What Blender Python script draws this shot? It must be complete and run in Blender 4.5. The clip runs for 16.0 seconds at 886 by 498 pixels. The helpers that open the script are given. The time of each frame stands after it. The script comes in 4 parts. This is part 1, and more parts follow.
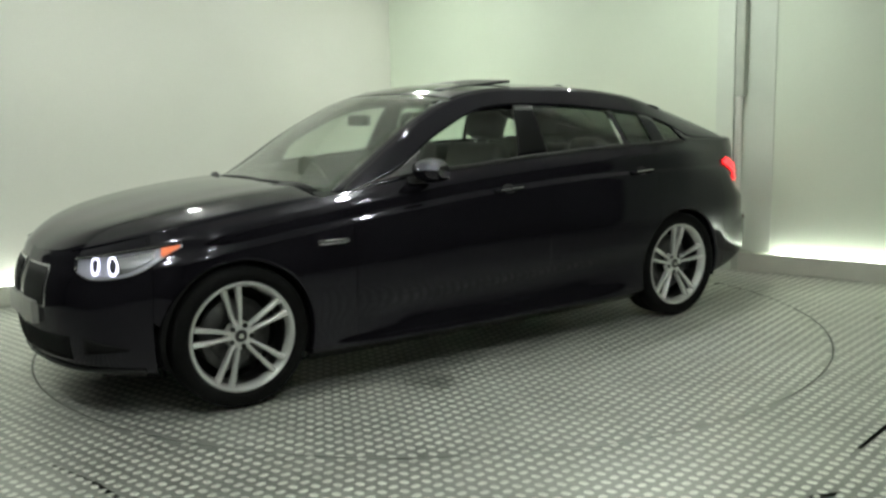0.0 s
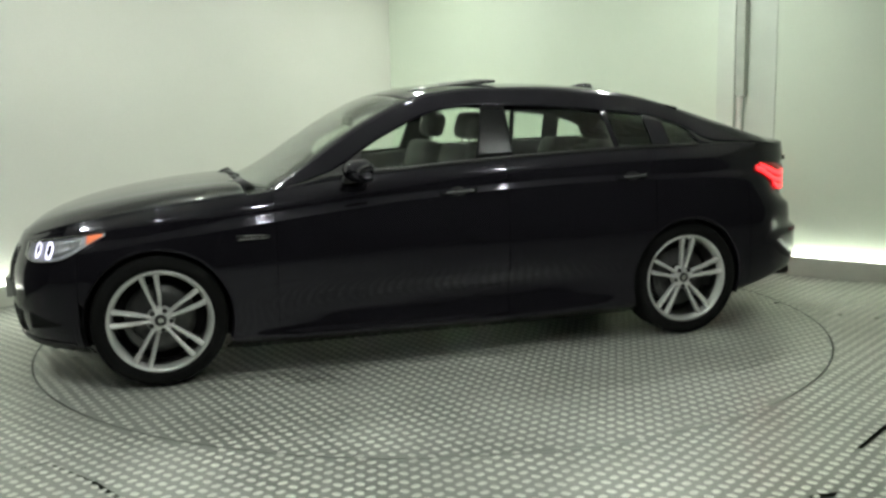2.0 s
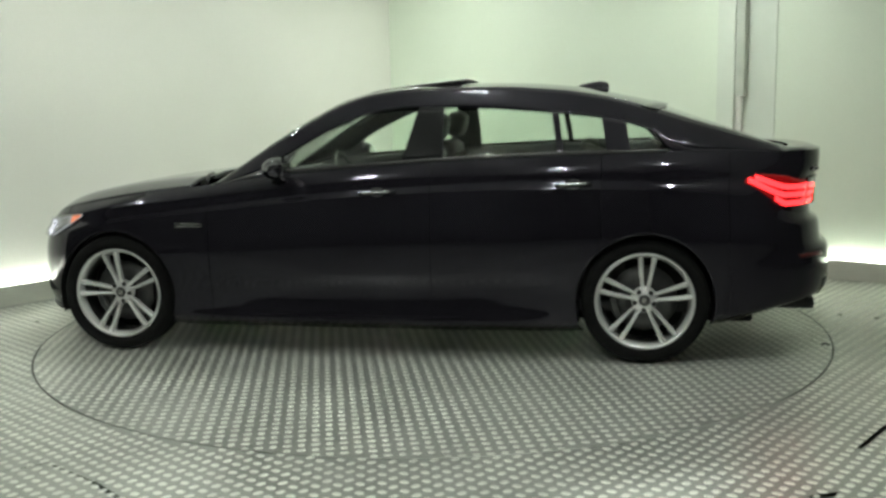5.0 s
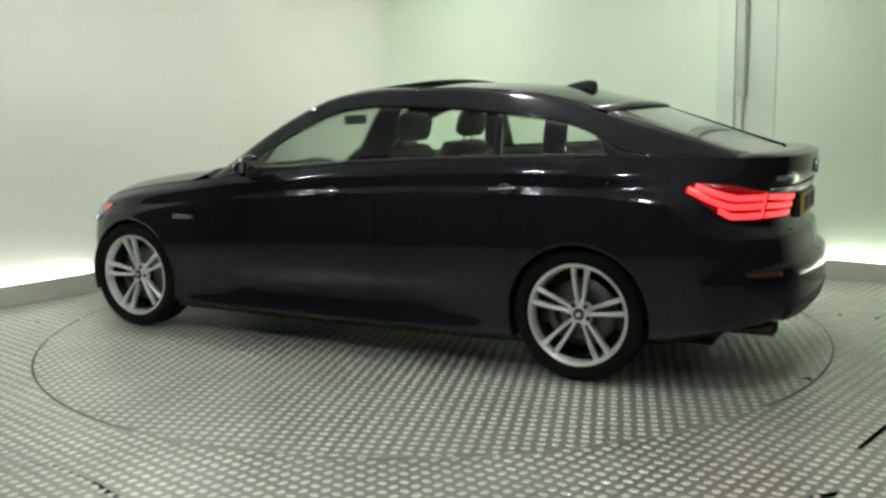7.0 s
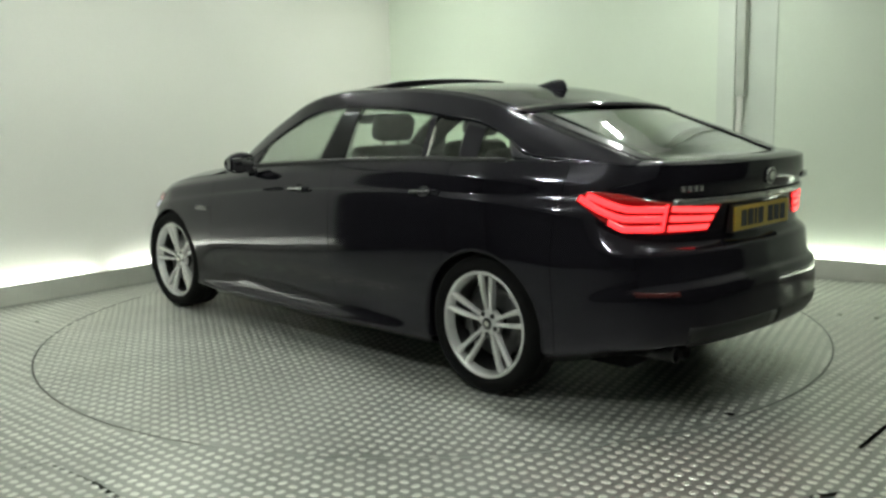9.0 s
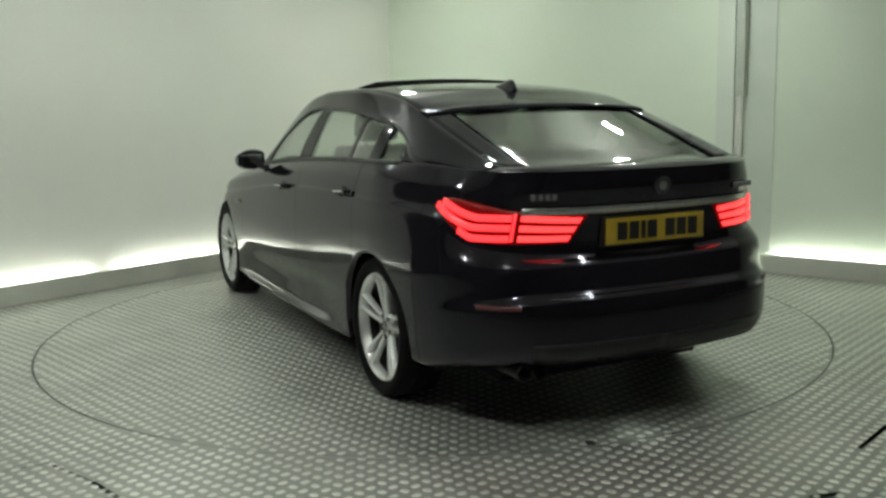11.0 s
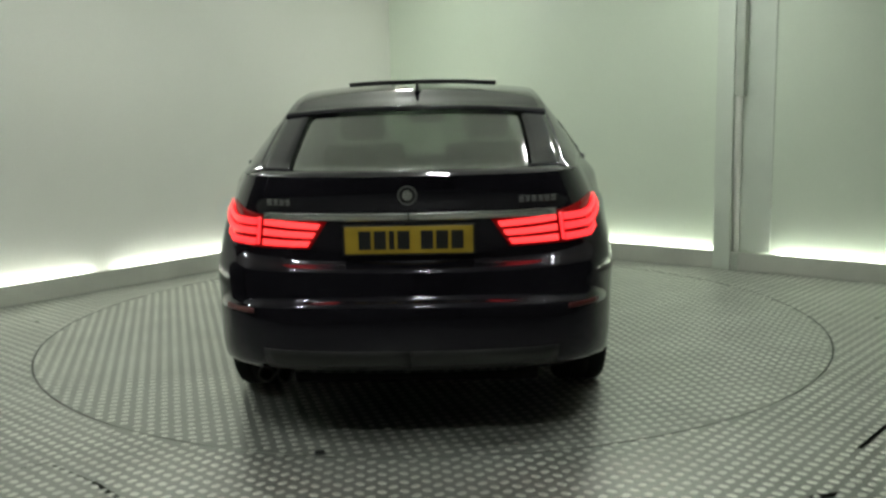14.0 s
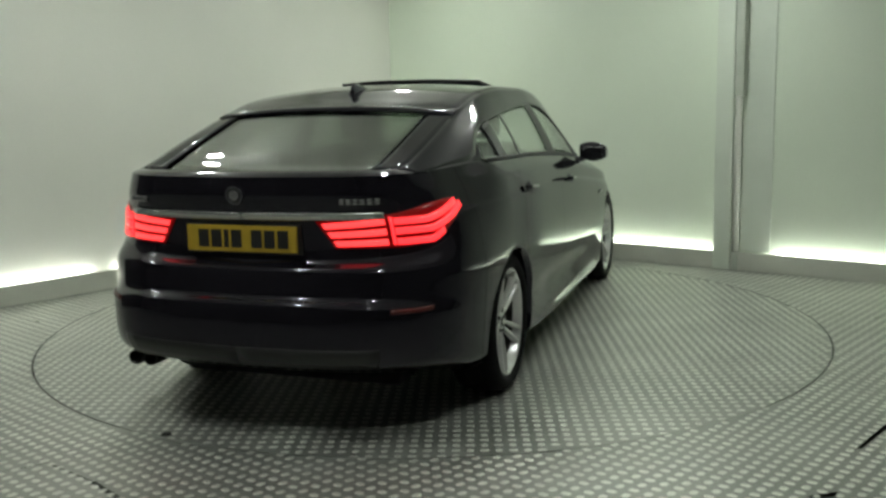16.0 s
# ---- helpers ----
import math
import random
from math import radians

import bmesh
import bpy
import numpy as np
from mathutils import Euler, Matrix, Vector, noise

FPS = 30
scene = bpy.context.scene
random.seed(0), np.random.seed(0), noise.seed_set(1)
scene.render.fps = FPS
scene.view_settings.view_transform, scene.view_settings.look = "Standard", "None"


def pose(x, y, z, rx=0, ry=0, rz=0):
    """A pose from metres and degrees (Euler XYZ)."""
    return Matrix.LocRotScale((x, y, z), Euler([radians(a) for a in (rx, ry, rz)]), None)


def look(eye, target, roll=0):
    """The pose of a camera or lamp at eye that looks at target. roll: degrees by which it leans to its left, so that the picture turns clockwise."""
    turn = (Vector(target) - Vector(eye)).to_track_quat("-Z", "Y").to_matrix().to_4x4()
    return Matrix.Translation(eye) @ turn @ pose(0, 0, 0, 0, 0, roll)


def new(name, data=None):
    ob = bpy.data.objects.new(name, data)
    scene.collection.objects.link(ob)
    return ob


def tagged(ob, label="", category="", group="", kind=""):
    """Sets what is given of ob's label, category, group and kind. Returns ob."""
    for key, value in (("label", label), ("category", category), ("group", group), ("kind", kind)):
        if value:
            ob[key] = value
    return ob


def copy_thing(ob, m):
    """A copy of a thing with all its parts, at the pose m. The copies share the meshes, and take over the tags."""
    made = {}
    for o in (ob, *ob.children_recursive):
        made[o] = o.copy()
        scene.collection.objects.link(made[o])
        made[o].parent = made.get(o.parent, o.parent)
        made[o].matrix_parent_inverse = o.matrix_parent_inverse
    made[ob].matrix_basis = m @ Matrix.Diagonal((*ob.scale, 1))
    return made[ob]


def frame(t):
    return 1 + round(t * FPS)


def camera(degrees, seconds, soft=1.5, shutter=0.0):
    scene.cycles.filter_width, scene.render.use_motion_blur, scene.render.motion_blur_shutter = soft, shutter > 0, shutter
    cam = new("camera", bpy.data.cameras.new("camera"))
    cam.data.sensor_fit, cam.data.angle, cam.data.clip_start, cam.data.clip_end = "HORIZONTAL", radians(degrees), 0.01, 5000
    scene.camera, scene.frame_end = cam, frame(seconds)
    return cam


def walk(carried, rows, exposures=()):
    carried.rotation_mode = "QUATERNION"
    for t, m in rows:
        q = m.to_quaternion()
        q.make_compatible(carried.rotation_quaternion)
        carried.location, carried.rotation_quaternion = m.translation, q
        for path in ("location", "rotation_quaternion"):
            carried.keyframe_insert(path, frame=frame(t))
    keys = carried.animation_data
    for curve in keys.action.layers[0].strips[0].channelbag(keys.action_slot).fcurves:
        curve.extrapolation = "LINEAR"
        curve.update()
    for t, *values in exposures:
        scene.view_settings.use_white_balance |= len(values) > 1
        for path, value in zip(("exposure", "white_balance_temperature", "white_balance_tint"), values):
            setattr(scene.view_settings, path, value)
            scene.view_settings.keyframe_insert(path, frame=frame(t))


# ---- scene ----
# The camera stands still on a high mount in one corner of the booth.
cam = camera(51.0, 16.0, soft=2.8)
EYE = Vector((0.0, -6.059, 1.417))
AHEAD = Vector((math.sin(0.0115) * math.cos(0.154), math.cos(0.0115) * math.cos(0.154), -math.sin(0.154)))
walk(cam, [(0.0, look(EYE, EYE + AHEAD * 5, -1.12)), (16.0, look(EYE, EYE + AHEAD * 5, -1.12))],
     exposures=((0.0, -0.25), (3.5, -0.12), (9.0, -0.2), (12.0, -0.69), (16.0, -0.70)))

# The turntable turns once in 40 s.
TURN_START, TURN_RATE = 214.44, -9.0
CAR_OFFSET = (0.2014, 0.0323)
TABLE_RADIUS = 2.457

world = bpy.data.worlds.new("booth_world")
world.use_nodes = True
world.node_tree.nodes["Background"].inputs[0].default_value = (0.0, 0.0, 0.0, 1)
scene.world = world


# ---- materials ----
def material(name, color, rough=0.5, metal=0.0, emit=None, power=0.0, coat=0.0, alpha_glass=False):
    m = bpy.data.materials.new(name)
    m.use_nodes = True
    b = m.node_tree.nodes["Principled BSDF"]
    b.inputs["Base Color"].default_value = (*color, 1)
    b.inputs["Roughness"].default_value = rough
    b.inputs["Metallic"].default_value = metal
    b.inputs["Coat Weight"].default_value = coat
    b.inputs["Coat Roughness"].default_value = 0.03
    if emit:
        b.inputs["Emission Color"].default_value = (*emit, 1)
        b.inputs["Emission Strength"].default_value = power
    return m


def mottle(m, scale, amount, bump=0.0, fine=120.0, rough_span=0.0):
    """Uneven tone at a large scale, grain and relief at a small one."""
    nt = m.node_tree
    b = nt.nodes["Principled BSDF"]
    base = tuple(b.inputs["Base Color"].default_value)
    co = nt.nodes.new("ShaderNodeTexCoord")
    big = nt.nodes.new("ShaderNodeTexNoise")
    big.inputs["Scale"].default_value, big.inputs["Detail"].default_value = scale, 6
    small = nt.nodes.new("ShaderNodeTexNoise")
    small.inputs["Scale"].default_value, small.inputs["Detail"].default_value = fine, 3
    nt.links.new(co.outputs["Object"], big.inputs["Vector"])
    nt.links.new(co.outputs["Object"], small.inputs["Vector"])
    add = nt.nodes.new("ShaderNodeMath")
    add.operation = "MULTIPLY_ADD"
    nt.links.new(small.outputs["Fac"], add.inputs[0])
    add.inputs[1].default_value = 0.35
    nt.links.new(big.outputs["Fac"], add.inputs[2])
    ramp = nt.nodes.new("ShaderNodeValToRGB")
    ramp.color_ramp.elements[0].position, ramp.color_ramp.elements[1].position = 0.45, 0.9
    ramp.color_ramp.elements[0].color = tuple(c * (1 - amount) for c in base[:3]) + (1,)
    ramp.color_ramp.elements[1].color = tuple(min(1, c * (1 + amount)) for c in base[:3]) + (1,)
    nt.links.new(add.outputs[0], ramp.inputs["Fac"])
    nt.links.new(ramp.outputs["Color"], b.inputs["Base Color"])
    if rough_span:
        rr = nt.nodes.new("ShaderNodeMapRange")
        r0 = b.inputs["Roughness"].default_value
        rr.inputs["To Min"].default_value, rr.inputs["To Max"].default_value = r0 - rough_span, r0 + rough_span
        nt.links.new(big.outputs["Fac"], rr.inputs["Value"])
        nt.links.new(rr.outputs["Result"], b.inputs["Roughness"])
    if bump:
        bp = nt.nodes.new("ShaderNodeBump")
        bp.inputs["Strength"].default_value, bp.inputs["Distance"].default_value = bump, 0.002
        nt.links.new(small.outputs["Fac"], bp.inputs["Height"])
        nt.links.new(bp.outputs["Normal"], b.inputs["Normal"])
    return m


M_WALL = mottle(material("wall_laminate", (0.69, 0.695, 0.635), 0.45), 0.7, 0.04, 0.05, 60)
M_WALL_GREEN = mottle(material("wall_laminate_green", (0.60, 0.665, 0.55), 0.45), 0.7, 0.04, 0.05, 60)
M_DARK_WALL = mottle(material("dark_wall_paint", (0.045, 0.045, 0.048), 0.6), 1.5, 0.15, 0.1)
M_CEIL = mottle(material("ceiling_paint", (0.76, 0.76, 0.73), 0.8), 1.0, 0.05, 0.1)
M_SKIRT = mottle(material("skirting_paint", (0.50, 0.51, 0.45), 0.5), 3.0, 0.12, 0.1)
M_PILLAR = mottle(material("pillar_paint", (0.55, 0.60, 0.52), 0.5), 2.0, 0.06, 0.1)
M_CONDUIT = mottle(material("grey_trunking", (0.40, 0.43, 0.37), 0.5), 5.0, 0.1)
M_TUBE = material("tube_glow", (0.9, 0.9, 0.9), 0.4, emit=(0.95, 1.0, 0.93), power=42.0)
M_LAMP = material("lamp_glow", (0.9, 0.9, 0.9), 0.4, emit=(0.93, 1.0, 0.92), power=1290.0)
# added fill light, aimed up to brighten the ceiling
M_CEILING_FILL = material("ceiling_fill_glow", (0.9, 0.9, 0.9), 0.4, emit=(0.93, 1.0, 0.92), power=80.0)
M_LAMP_BODY = material("lamp_housing", (0.7, 0.7, 0.7), 0.4)
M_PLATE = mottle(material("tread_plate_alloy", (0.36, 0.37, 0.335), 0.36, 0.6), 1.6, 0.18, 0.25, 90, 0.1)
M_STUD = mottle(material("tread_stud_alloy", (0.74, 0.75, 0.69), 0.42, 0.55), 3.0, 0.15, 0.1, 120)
M_JOINT = material("joint_grime", (0.09, 0.095, 0.08), 0.8)
M_GAP = material("dark_gap", (0.02, 0.02, 0.02), 0.9)


# ---- mesh helpers ----
def mesh_object(name, bm, mat, parent=None, label="", smooth=False):
    bm.normal_update()
    me = bpy.data.meshes.new(name)
    bm.to_mesh(me)
    bm.free()
    for f in me.polygons:
        f.use_smooth = smooth
    if mat:
        me.materials.append(mat)
    ob = new(name, me)
    if parent is not None:
        ob.parent = parent
    if label:
        ob["label"] = label
    return ob


def part(name, bm, mat, parent, label="", smooth=False):
    return mesh_object(name, bm, mat, parent, label, smooth)


def add_box(bm, lo, hi, bevel=0.0, m=None):
    r = bmesh.ops.create_cube(bm, size=1.0)
    vs = r["verts"]
    for v in vs:
        v.co = Vector((lo[i] + (hi[i] - lo[i]) * (v.co[i] + 0.5) for i in range(3)))
    if bevel:
        es = list({e for v in vs for e in v.link_edges})
        out = bmesh.ops.bevel(bm, geom=es, offset=bevel, segments=2, affect="EDGES", profile=0.5)
        vs = list({v for f in out["faces"] for v in f.verts} | {v for v in vs if v.is_valid})
    if m is not None:
        for v in vs:
            v.co = m @ v.co
    return vs


def box(lo, hi, bevel=0.0, m=None):
    bm = bmesh.new()
    add_box(bm, lo, hi, bevel, m)
    return bm


def add_cyl(bm, r0, r1, h, seg=24, m=None, caps=True):
    r = bmesh.ops.create_cone(bm, cap_ends=caps, segments=seg, radius1=r0, radius2=r1, depth=h)
    if m is not None:
        bmesh.ops.transform(bm, matrix=m, verts=r["verts"])
    return r["verts"]


# ---- the booth ----
# Each wall has a frame of its own: u along the wall, v into the room, z up.
CORNER = Vector((-0.392, 3.824, 0.0))
A_LEFT, A_RIGHT = radians(48.04 + 180), radians(-37.37)
ROOM_H = 3.05


def wall_frame(angle, flip):
    u = Vector((math.cos(angle), math.sin(angle), 0))
    v = Vector((u.y, -u.x, 0)) * (1 if flip else -1)
    return Matrix(((u.x, v.x, 0, CORNER.x), (u.y, v.y, 0, CORNER.y), (0, 0, 1, 0), (0, 0, 0, 1)))


F_LEFT = wall_frame(A_LEFT, False)
F_RIGHT = wall_frame(A_RIGHT, True)
WALL_LEN = 8.4
LIT_LEFT = 5.6  # the pale left wall ends here at the dark entrance


def build_room():
    for f, name in ((F_LEFT, "wall_left"), (F_RIGHT, "wall_right")):
        reach = LIT_LEFT if f is F_LEFT else WALL_LEN
        w = mesh_object(name, box((-0.2, -0.24, 0), (reach, -0.09, ROOM_H), 0, f), M_WALL if f is F_LEFT else M_WALL_GREEN)
        tagged(w, "pale grey-green laminate wall of the booth", "wall", kind="structure")
        s = mesh_object("skirting_" + name[5:], box((0.0, -0.02, 0), (reach, 0.0, 0.15), 0.003, f), M_SKIRT)
        tagged(s, "low painted skirting hiding light tubes", "skirting", kind="structure")
    w = mesh_object("wall_entrance", box((LIT_LEFT, -0.24, 0), (WALL_LEN, -0.09, ROOM_H), 0, F_LEFT), M_DARK_WALL)
    tagged(w, "dark painted wall beside the booth entrance", "wall", kind="structure")
    # the two walls behind the camera
    a = F_LEFT @ Vector((WALL_LEN, 0, 0))
    b = F_RIGHT @ Vector((WALL_LEN, 0, 0))
    far = a + b - CORNER
    for i, (p, q) in enumerate(((a, far), (b, far))):
        d = (q - p).normalized()
        n = Vector((d.y, -d.x, 0))
        if n.dot(CORNER - p) > 0:
            n = -n
        m = Matrix(((d.x, n.x, 0, p.x), (d.y, n.y, 0, p.y), (0, 0, 1, 0), (0, 0, 0, 1)))
        w = mesh_object("wall_back_%d" % (i + 1), box((-0.3, 0.0, 0), ((q - p).length + 0.3, 0.15, ROOM_H), 0, m), M_DARK_WALL)
        tagged(w, "dark painted wall of the booth", "wall", kind="structure")
    c = mesh_object("ceiling", box((-9, -9, ROOM_H), (9, 6, ROOM_H + 0.12)), M_CEIL)
    tagged(c, "plain pale ceiling above the booth", "ceiling", kind="structure")
    g = mesh_object("floor", box((-9, -9, -0.2), (9, 6, -0.03)), M_GAP)
    tagged(g, "dark subfloor below the tread plates", "floor", kind="structure")


build_room()


def build_tubes():
    for f, u0, u1 in ((F_LEFT, 0.35, 3.22), (F_LEFT, 3.42, 5.5), (F_RIGHT, 0.35, 3.57), (F_RIGHT, 3.98, 7.0)):
        t = new("light_tube")
        bm = bmesh.new()
        add_cyl(bm, 0.014, 0.014, u1 - u0, 12, f @ Matrix.Translation(((u0 + u1) / 2, -0.05, 0.11)) @ pose(0, 0, 0, 0, 90, 0))
        part("glowing_tube", bm, M_TUBE, t, "glowing white fluorescent tube", True)
        bm = box((u0 - 0.03, -0.085, 0.0), (u1 + 0.03, -0.025, 0.09), 0.003, f)
        part("batten", bm, M_LAMP_BODY, t, "white batten")
        tagged(t, "white fluorescent tube behind the skirting, lit", "light tube", "light tubes along the walls")


build_tubes()


def build_floor():
    bm = bmesh.new()
    n = 128
    ring = [bm.verts.new((math.cos(2 * math.pi * i / n) * (TABLE_RADIUS + 0.009), math.sin(2 * math.pi * i / n) * (TABLE_RADIUS + 0.009), 0)) for i in range(n)]
    outer = [bm.verts.new((math.cos(2 * math.pi * i / n) * 12, math.sin(2 * math.pi * i / n) * 12, 0)) for i in range(n)]
    for i in range(n):
        bm.faces.new((ring[i], outer[i], outer[(i + 1) % n], ring[(i + 1) % n]))
    g = mesh_object("floor_surround", bm, M_PLATE)
    tagged(g, "grey alloy tread plate floor around the turntable", "floor", kind="structure")


build_floor()
turntable = new("turntable")
tagged(turntable, "round alloy tread plate turntable carrying the car", "turntable")


def build_turntable():
    bm = bmesh.new()
    add_cyl(bm, TABLE_RADIUS, TABLE_RADIUS, 0.06, 160, pose(0, 0, -0.03))
    part("deck", bm, M_PLATE, turntable, "grey alloy tread plate deck")


build_turntable()



def studs(points, angle, inner=0.0, outer=99.0):
    """Raised lozenges of a tread plate, turned crosswise by turns, cut off at two radii, as one mesh."""
    verts, faces = [], []
    for x, y, odd in points:
        a = angle + (math.pi / 2 if odd else 0)
        c, d = math.cos(a), math.sin(a)
        n = len(verts)
        for l, w, h in ((1.0, 1.0, 0.0), (0.74, 0.66, 0.0026)):
            for u, v in ((0.022, 0), (0.013, 0.0150), (-0.013, 0.0150), (-0.022, 0), (-0.013, -0.0150), (0.013, -0.0150)):
                u, v = u * l, v * w
                px, py = x + u * c - v * d, y + u * d + v * c
                r = math.hypot(px, py) + 1e-6
                k = min(max(r, inner), outer) / r
                verts.append((px * k, py * k, h))
        for k in range(6):
            faces.append((n + k, n + (k + 1) % 6, n + 6 + (k + 1) % 6, n + 6 + k))
        faces.append(tuple(n + 6 + k for k in range(6)))
    me = bpy.data.meshes.new("tread_studs")
    me.from_pydata(verts, [], faces)
    me.materials.append(M_STUD)
    return me


STUD_PITCH = 0.0595


def lattice(angle, keep, reach, shift=(0.0, 0.0)):
    c, d = math.cos(angle), math.sin(angle)
    n = int(reach / STUD_PITCH)
    out = []
    for i in range(-n, n + 1):
        for j in range(-n, n + 1):
            u, v = i * STUD_PITCH + shift[0], j * STUD_PITCH + shift[1]
            x, y = u * c - v * d, u * d + v * c
            if keep(x, y):
                out.append((x, y, (i + j) % 2))
    return out


A_FLOOR = radians(-42.2)


def build_studs():
    inv_l, inv_r = F_LEFT.inverted(), F_RIGHT.inverted()

    def on_floor(x, y):
        r = math.hypot(x, y)
        p = Vector((x, y, 0))
        return TABLE_RADIUS + 0.012 < r < 5.2 and (inv_l @ p).y > 0.05 and (inv_r @ p).y > 0.05

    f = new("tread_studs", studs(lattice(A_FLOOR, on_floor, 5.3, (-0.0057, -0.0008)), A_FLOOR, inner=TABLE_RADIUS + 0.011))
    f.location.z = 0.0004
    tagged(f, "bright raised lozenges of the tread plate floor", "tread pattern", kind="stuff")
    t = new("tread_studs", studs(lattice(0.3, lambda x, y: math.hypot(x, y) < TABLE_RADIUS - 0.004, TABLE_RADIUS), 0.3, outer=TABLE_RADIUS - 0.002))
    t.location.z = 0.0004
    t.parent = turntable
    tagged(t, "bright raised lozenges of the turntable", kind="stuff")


build_studs()


def build_floor_joints():
    """Thin dark joints between the floor plates, with a lifted corner cover and a cable hatch."""
    def joint(a, b, w, name="plate_joint"):
        a, b = Vector((*a, 0)), Vector((*b, 0))
        d = (b - a).normalized()
        n = Vector((-d.y, d.x, 0)) * w / 2
        bm = bmesh.new()
        vs = [bm.verts.new(p + Vector((0, 0, 0.0028))) for p in (a - n, b - n, b + n, a + n)]
        bm.faces.new(vs)
        bmesh.ops.solidify(bm, geom=bm.faces[:], thickness=0.002)
        j = mesh_object(name, bm, M_JOINT)
        tagged(j, "narrow dark joint between floor plates", "floor joint", kind="structure")
    joint((-1.59, -2.42), (-1.33, -2.63), 0.009)
    joint((-1.59, -2.42), (-1.92, -2.62), 0.005)
    joint((-1.33, -2.63), (-1.15, -2.82), 0.02)
    joint((1.72, -2.47), (2.02, -2.15), 0.018)
    joint((1.33, -2.93), (1.45, -2.90), 0.03)


build_floor_joints()


def build_bolt_holes():
    """A lifting hole in the turntable and bolt heads in the floor beside it."""
    bm = bmesh.new()
    add_cyl(bm, 0.024, 0.022, 0.004, 16, pose(-2.385, 0.42, 0.0022))
    part("lifting_hole", bm, M_GAP, turntable, "dark round lifting hole")
    for x, y in ((2.67, -0.13), (2.86, -0.24), (-2.72, 0.2)):
        bm = bmesh.new()
        add_cyl(bm, 0.016, 0.014, 0.008, 6, pose(x, y, 0.004))
        tagged(mesh_object("floor_bolt", bm, M_CONDUIT), "small dull bolt head in the tread plate floor", "bolt", "floor bolts")


build_bolt_holes()


def build_pillar():
    # u along the right wall; the pillar stands proud of the skirting
    p = new("pillar")
    u0 = (Vector((2.40, 1.69, 0)) - CORNER).dot(Vector((math.cos(A_RIGHT), math.sin(A_RIGHT), 0)))
    part("post", box((u0 - 0.02, -0.09, 0.0), (u0 + 0.125, 0.02, ROOM_H), 0.004, F_RIGHT), M_PILLAR, p)
    part("side_panel", box((u0 + 0.125, -0.09, 0.152), (u0 + 0.43, -0.078, ROOM_H), 0.005, F_RIGHT), M_PILLAR, p)
    bm = bmesh.new()
    add_cyl(bm, 0.03, 0.03, ROOM_H, 20, F_RIGHT @ Matrix.Translation((u0 + 0.150, -0.040, ROOM_H / 2)))
    part("pipe", bm, M_WALL, p, "pale round pipe", True)
    part("cable_trunking", box((u0 + 0.126, -0.09, 1.44), (u0 + 0.20, 0.006, ROOM_H), 0.004, F_RIGHT), M_CONDUIT, p, "dark grey cable trunking")
    part("foot", box((u0 + 0.14, -0.02, 0.0), (u0 + 0.19, 0.008, 0.14), 0.003, F_RIGHT), M_CONDUIT, p, "dark pipe foot")
    tagged(p, "pale painted pillar with a pipe and cable trunking", "pillar")


build_pillar()


def build_ceiling_lights():
    for i in range(3):
        for j in range(3 if i else 2):
            p = (CORNER + (F_LEFT.to_3x3() @ Vector((1.15 + 2.45 * i, 0, 0))) + (F_RIGHT.to_3x3() @ Vector(((1.15, 3.60, 5.55)[j], 0, 0))))
            l = new("ceiling_light")
            l.matrix_basis = Matrix.Translation((p.x, p.y, ROOM_H - 0.38)) @ pose(0, 0, 0, 0, 0, -37)
            part("tray", box((-0.12, -0.085, 0.0), (0.12, 0.085, 0.012), 0.003), M_LAMP_BODY, l, "white tray")
            part("diffuser", box((-0.08, -0.0145, -0.01), (0.08, 0.0145, -0.0005)), M_LAMP, l, "glowing white diffuser")
            # added glowing panel on top, only there to lift the ceiling's brightness
            part("ceiling_fill", box((-0.075, -0.05, 0.0125), (0.075, 0.05, 0.02)), M_CEILING_FILL, l, "added glowing panel that brightens the ceiling")
            for dx in (-0.105, 0.105):
                bm = bmesh.new()
                add_cyl(bm, 0.003, 0.003, 0.37, 8, pose(dx, 0, 0.195))
                part("hanger", bm, M_LAMP_BODY, l)
            tagged(l, "white rectangular hanging light under the ceiling, lit", "ceiling light", "ceiling lights")


build_ceiling_lights()

# ---- the car ----
# Car space: x forward, y to its left, z up, origin on the deck between the axles.
M_PAINT = material("black_car_paint", (0.0080, 0.0073, 0.0098), 0.07)
M_PAINT.node_tree.nodes["Principled BSDF"].inputs["Specular Tint"].default_value = (0.88, 0.84, 1.0, 1)
M_PAINT.node_tree.nodes["Principled BSDF"].inputs["IOR"].default_value = 1.52
M_TRIM = mottle(material("black_plastic_trim", (0.012, 0.012, 0.012), 0.45), 8.0, 0.2, 0.1)
M_GLOSS_TRIM = material("black_pillar_trim", (0.003, 0.003, 0.0035), 0.30)
M_TYRE = mottle(material("tyre_rubber", (0.005, 0.005, 0.005), 0.92), 10.0, 0.25, 0.3)
M_ALLOY = mottle(material("wheel_alloy", (0.84, 0.84, 0.84), 0.27, 0.68), 6.0, 0.12, 0.05)
M_DISC = mottle(material("brake_steel", (0.10, 0.10, 0.10), 0.4, 0.8), 12.0, 0.25, 0.1)
M_CHROME = material("chrome", (0.62, 0.62, 0.63), 0.12, 1.0)
M_SATIN = material("satin_chrome", (0.58, 0.58, 0.57), 0.26, 0.9)
# steel darkened to carry the shade under the rear bumper
M_SHADED_STEEL = material("shaded_steel", (0.05, 0.05, 0.05), 0.4, 0.9)
M_LINER = material("wheel_arch_liner", (0.008, 0.008, 0.008), 0.9)
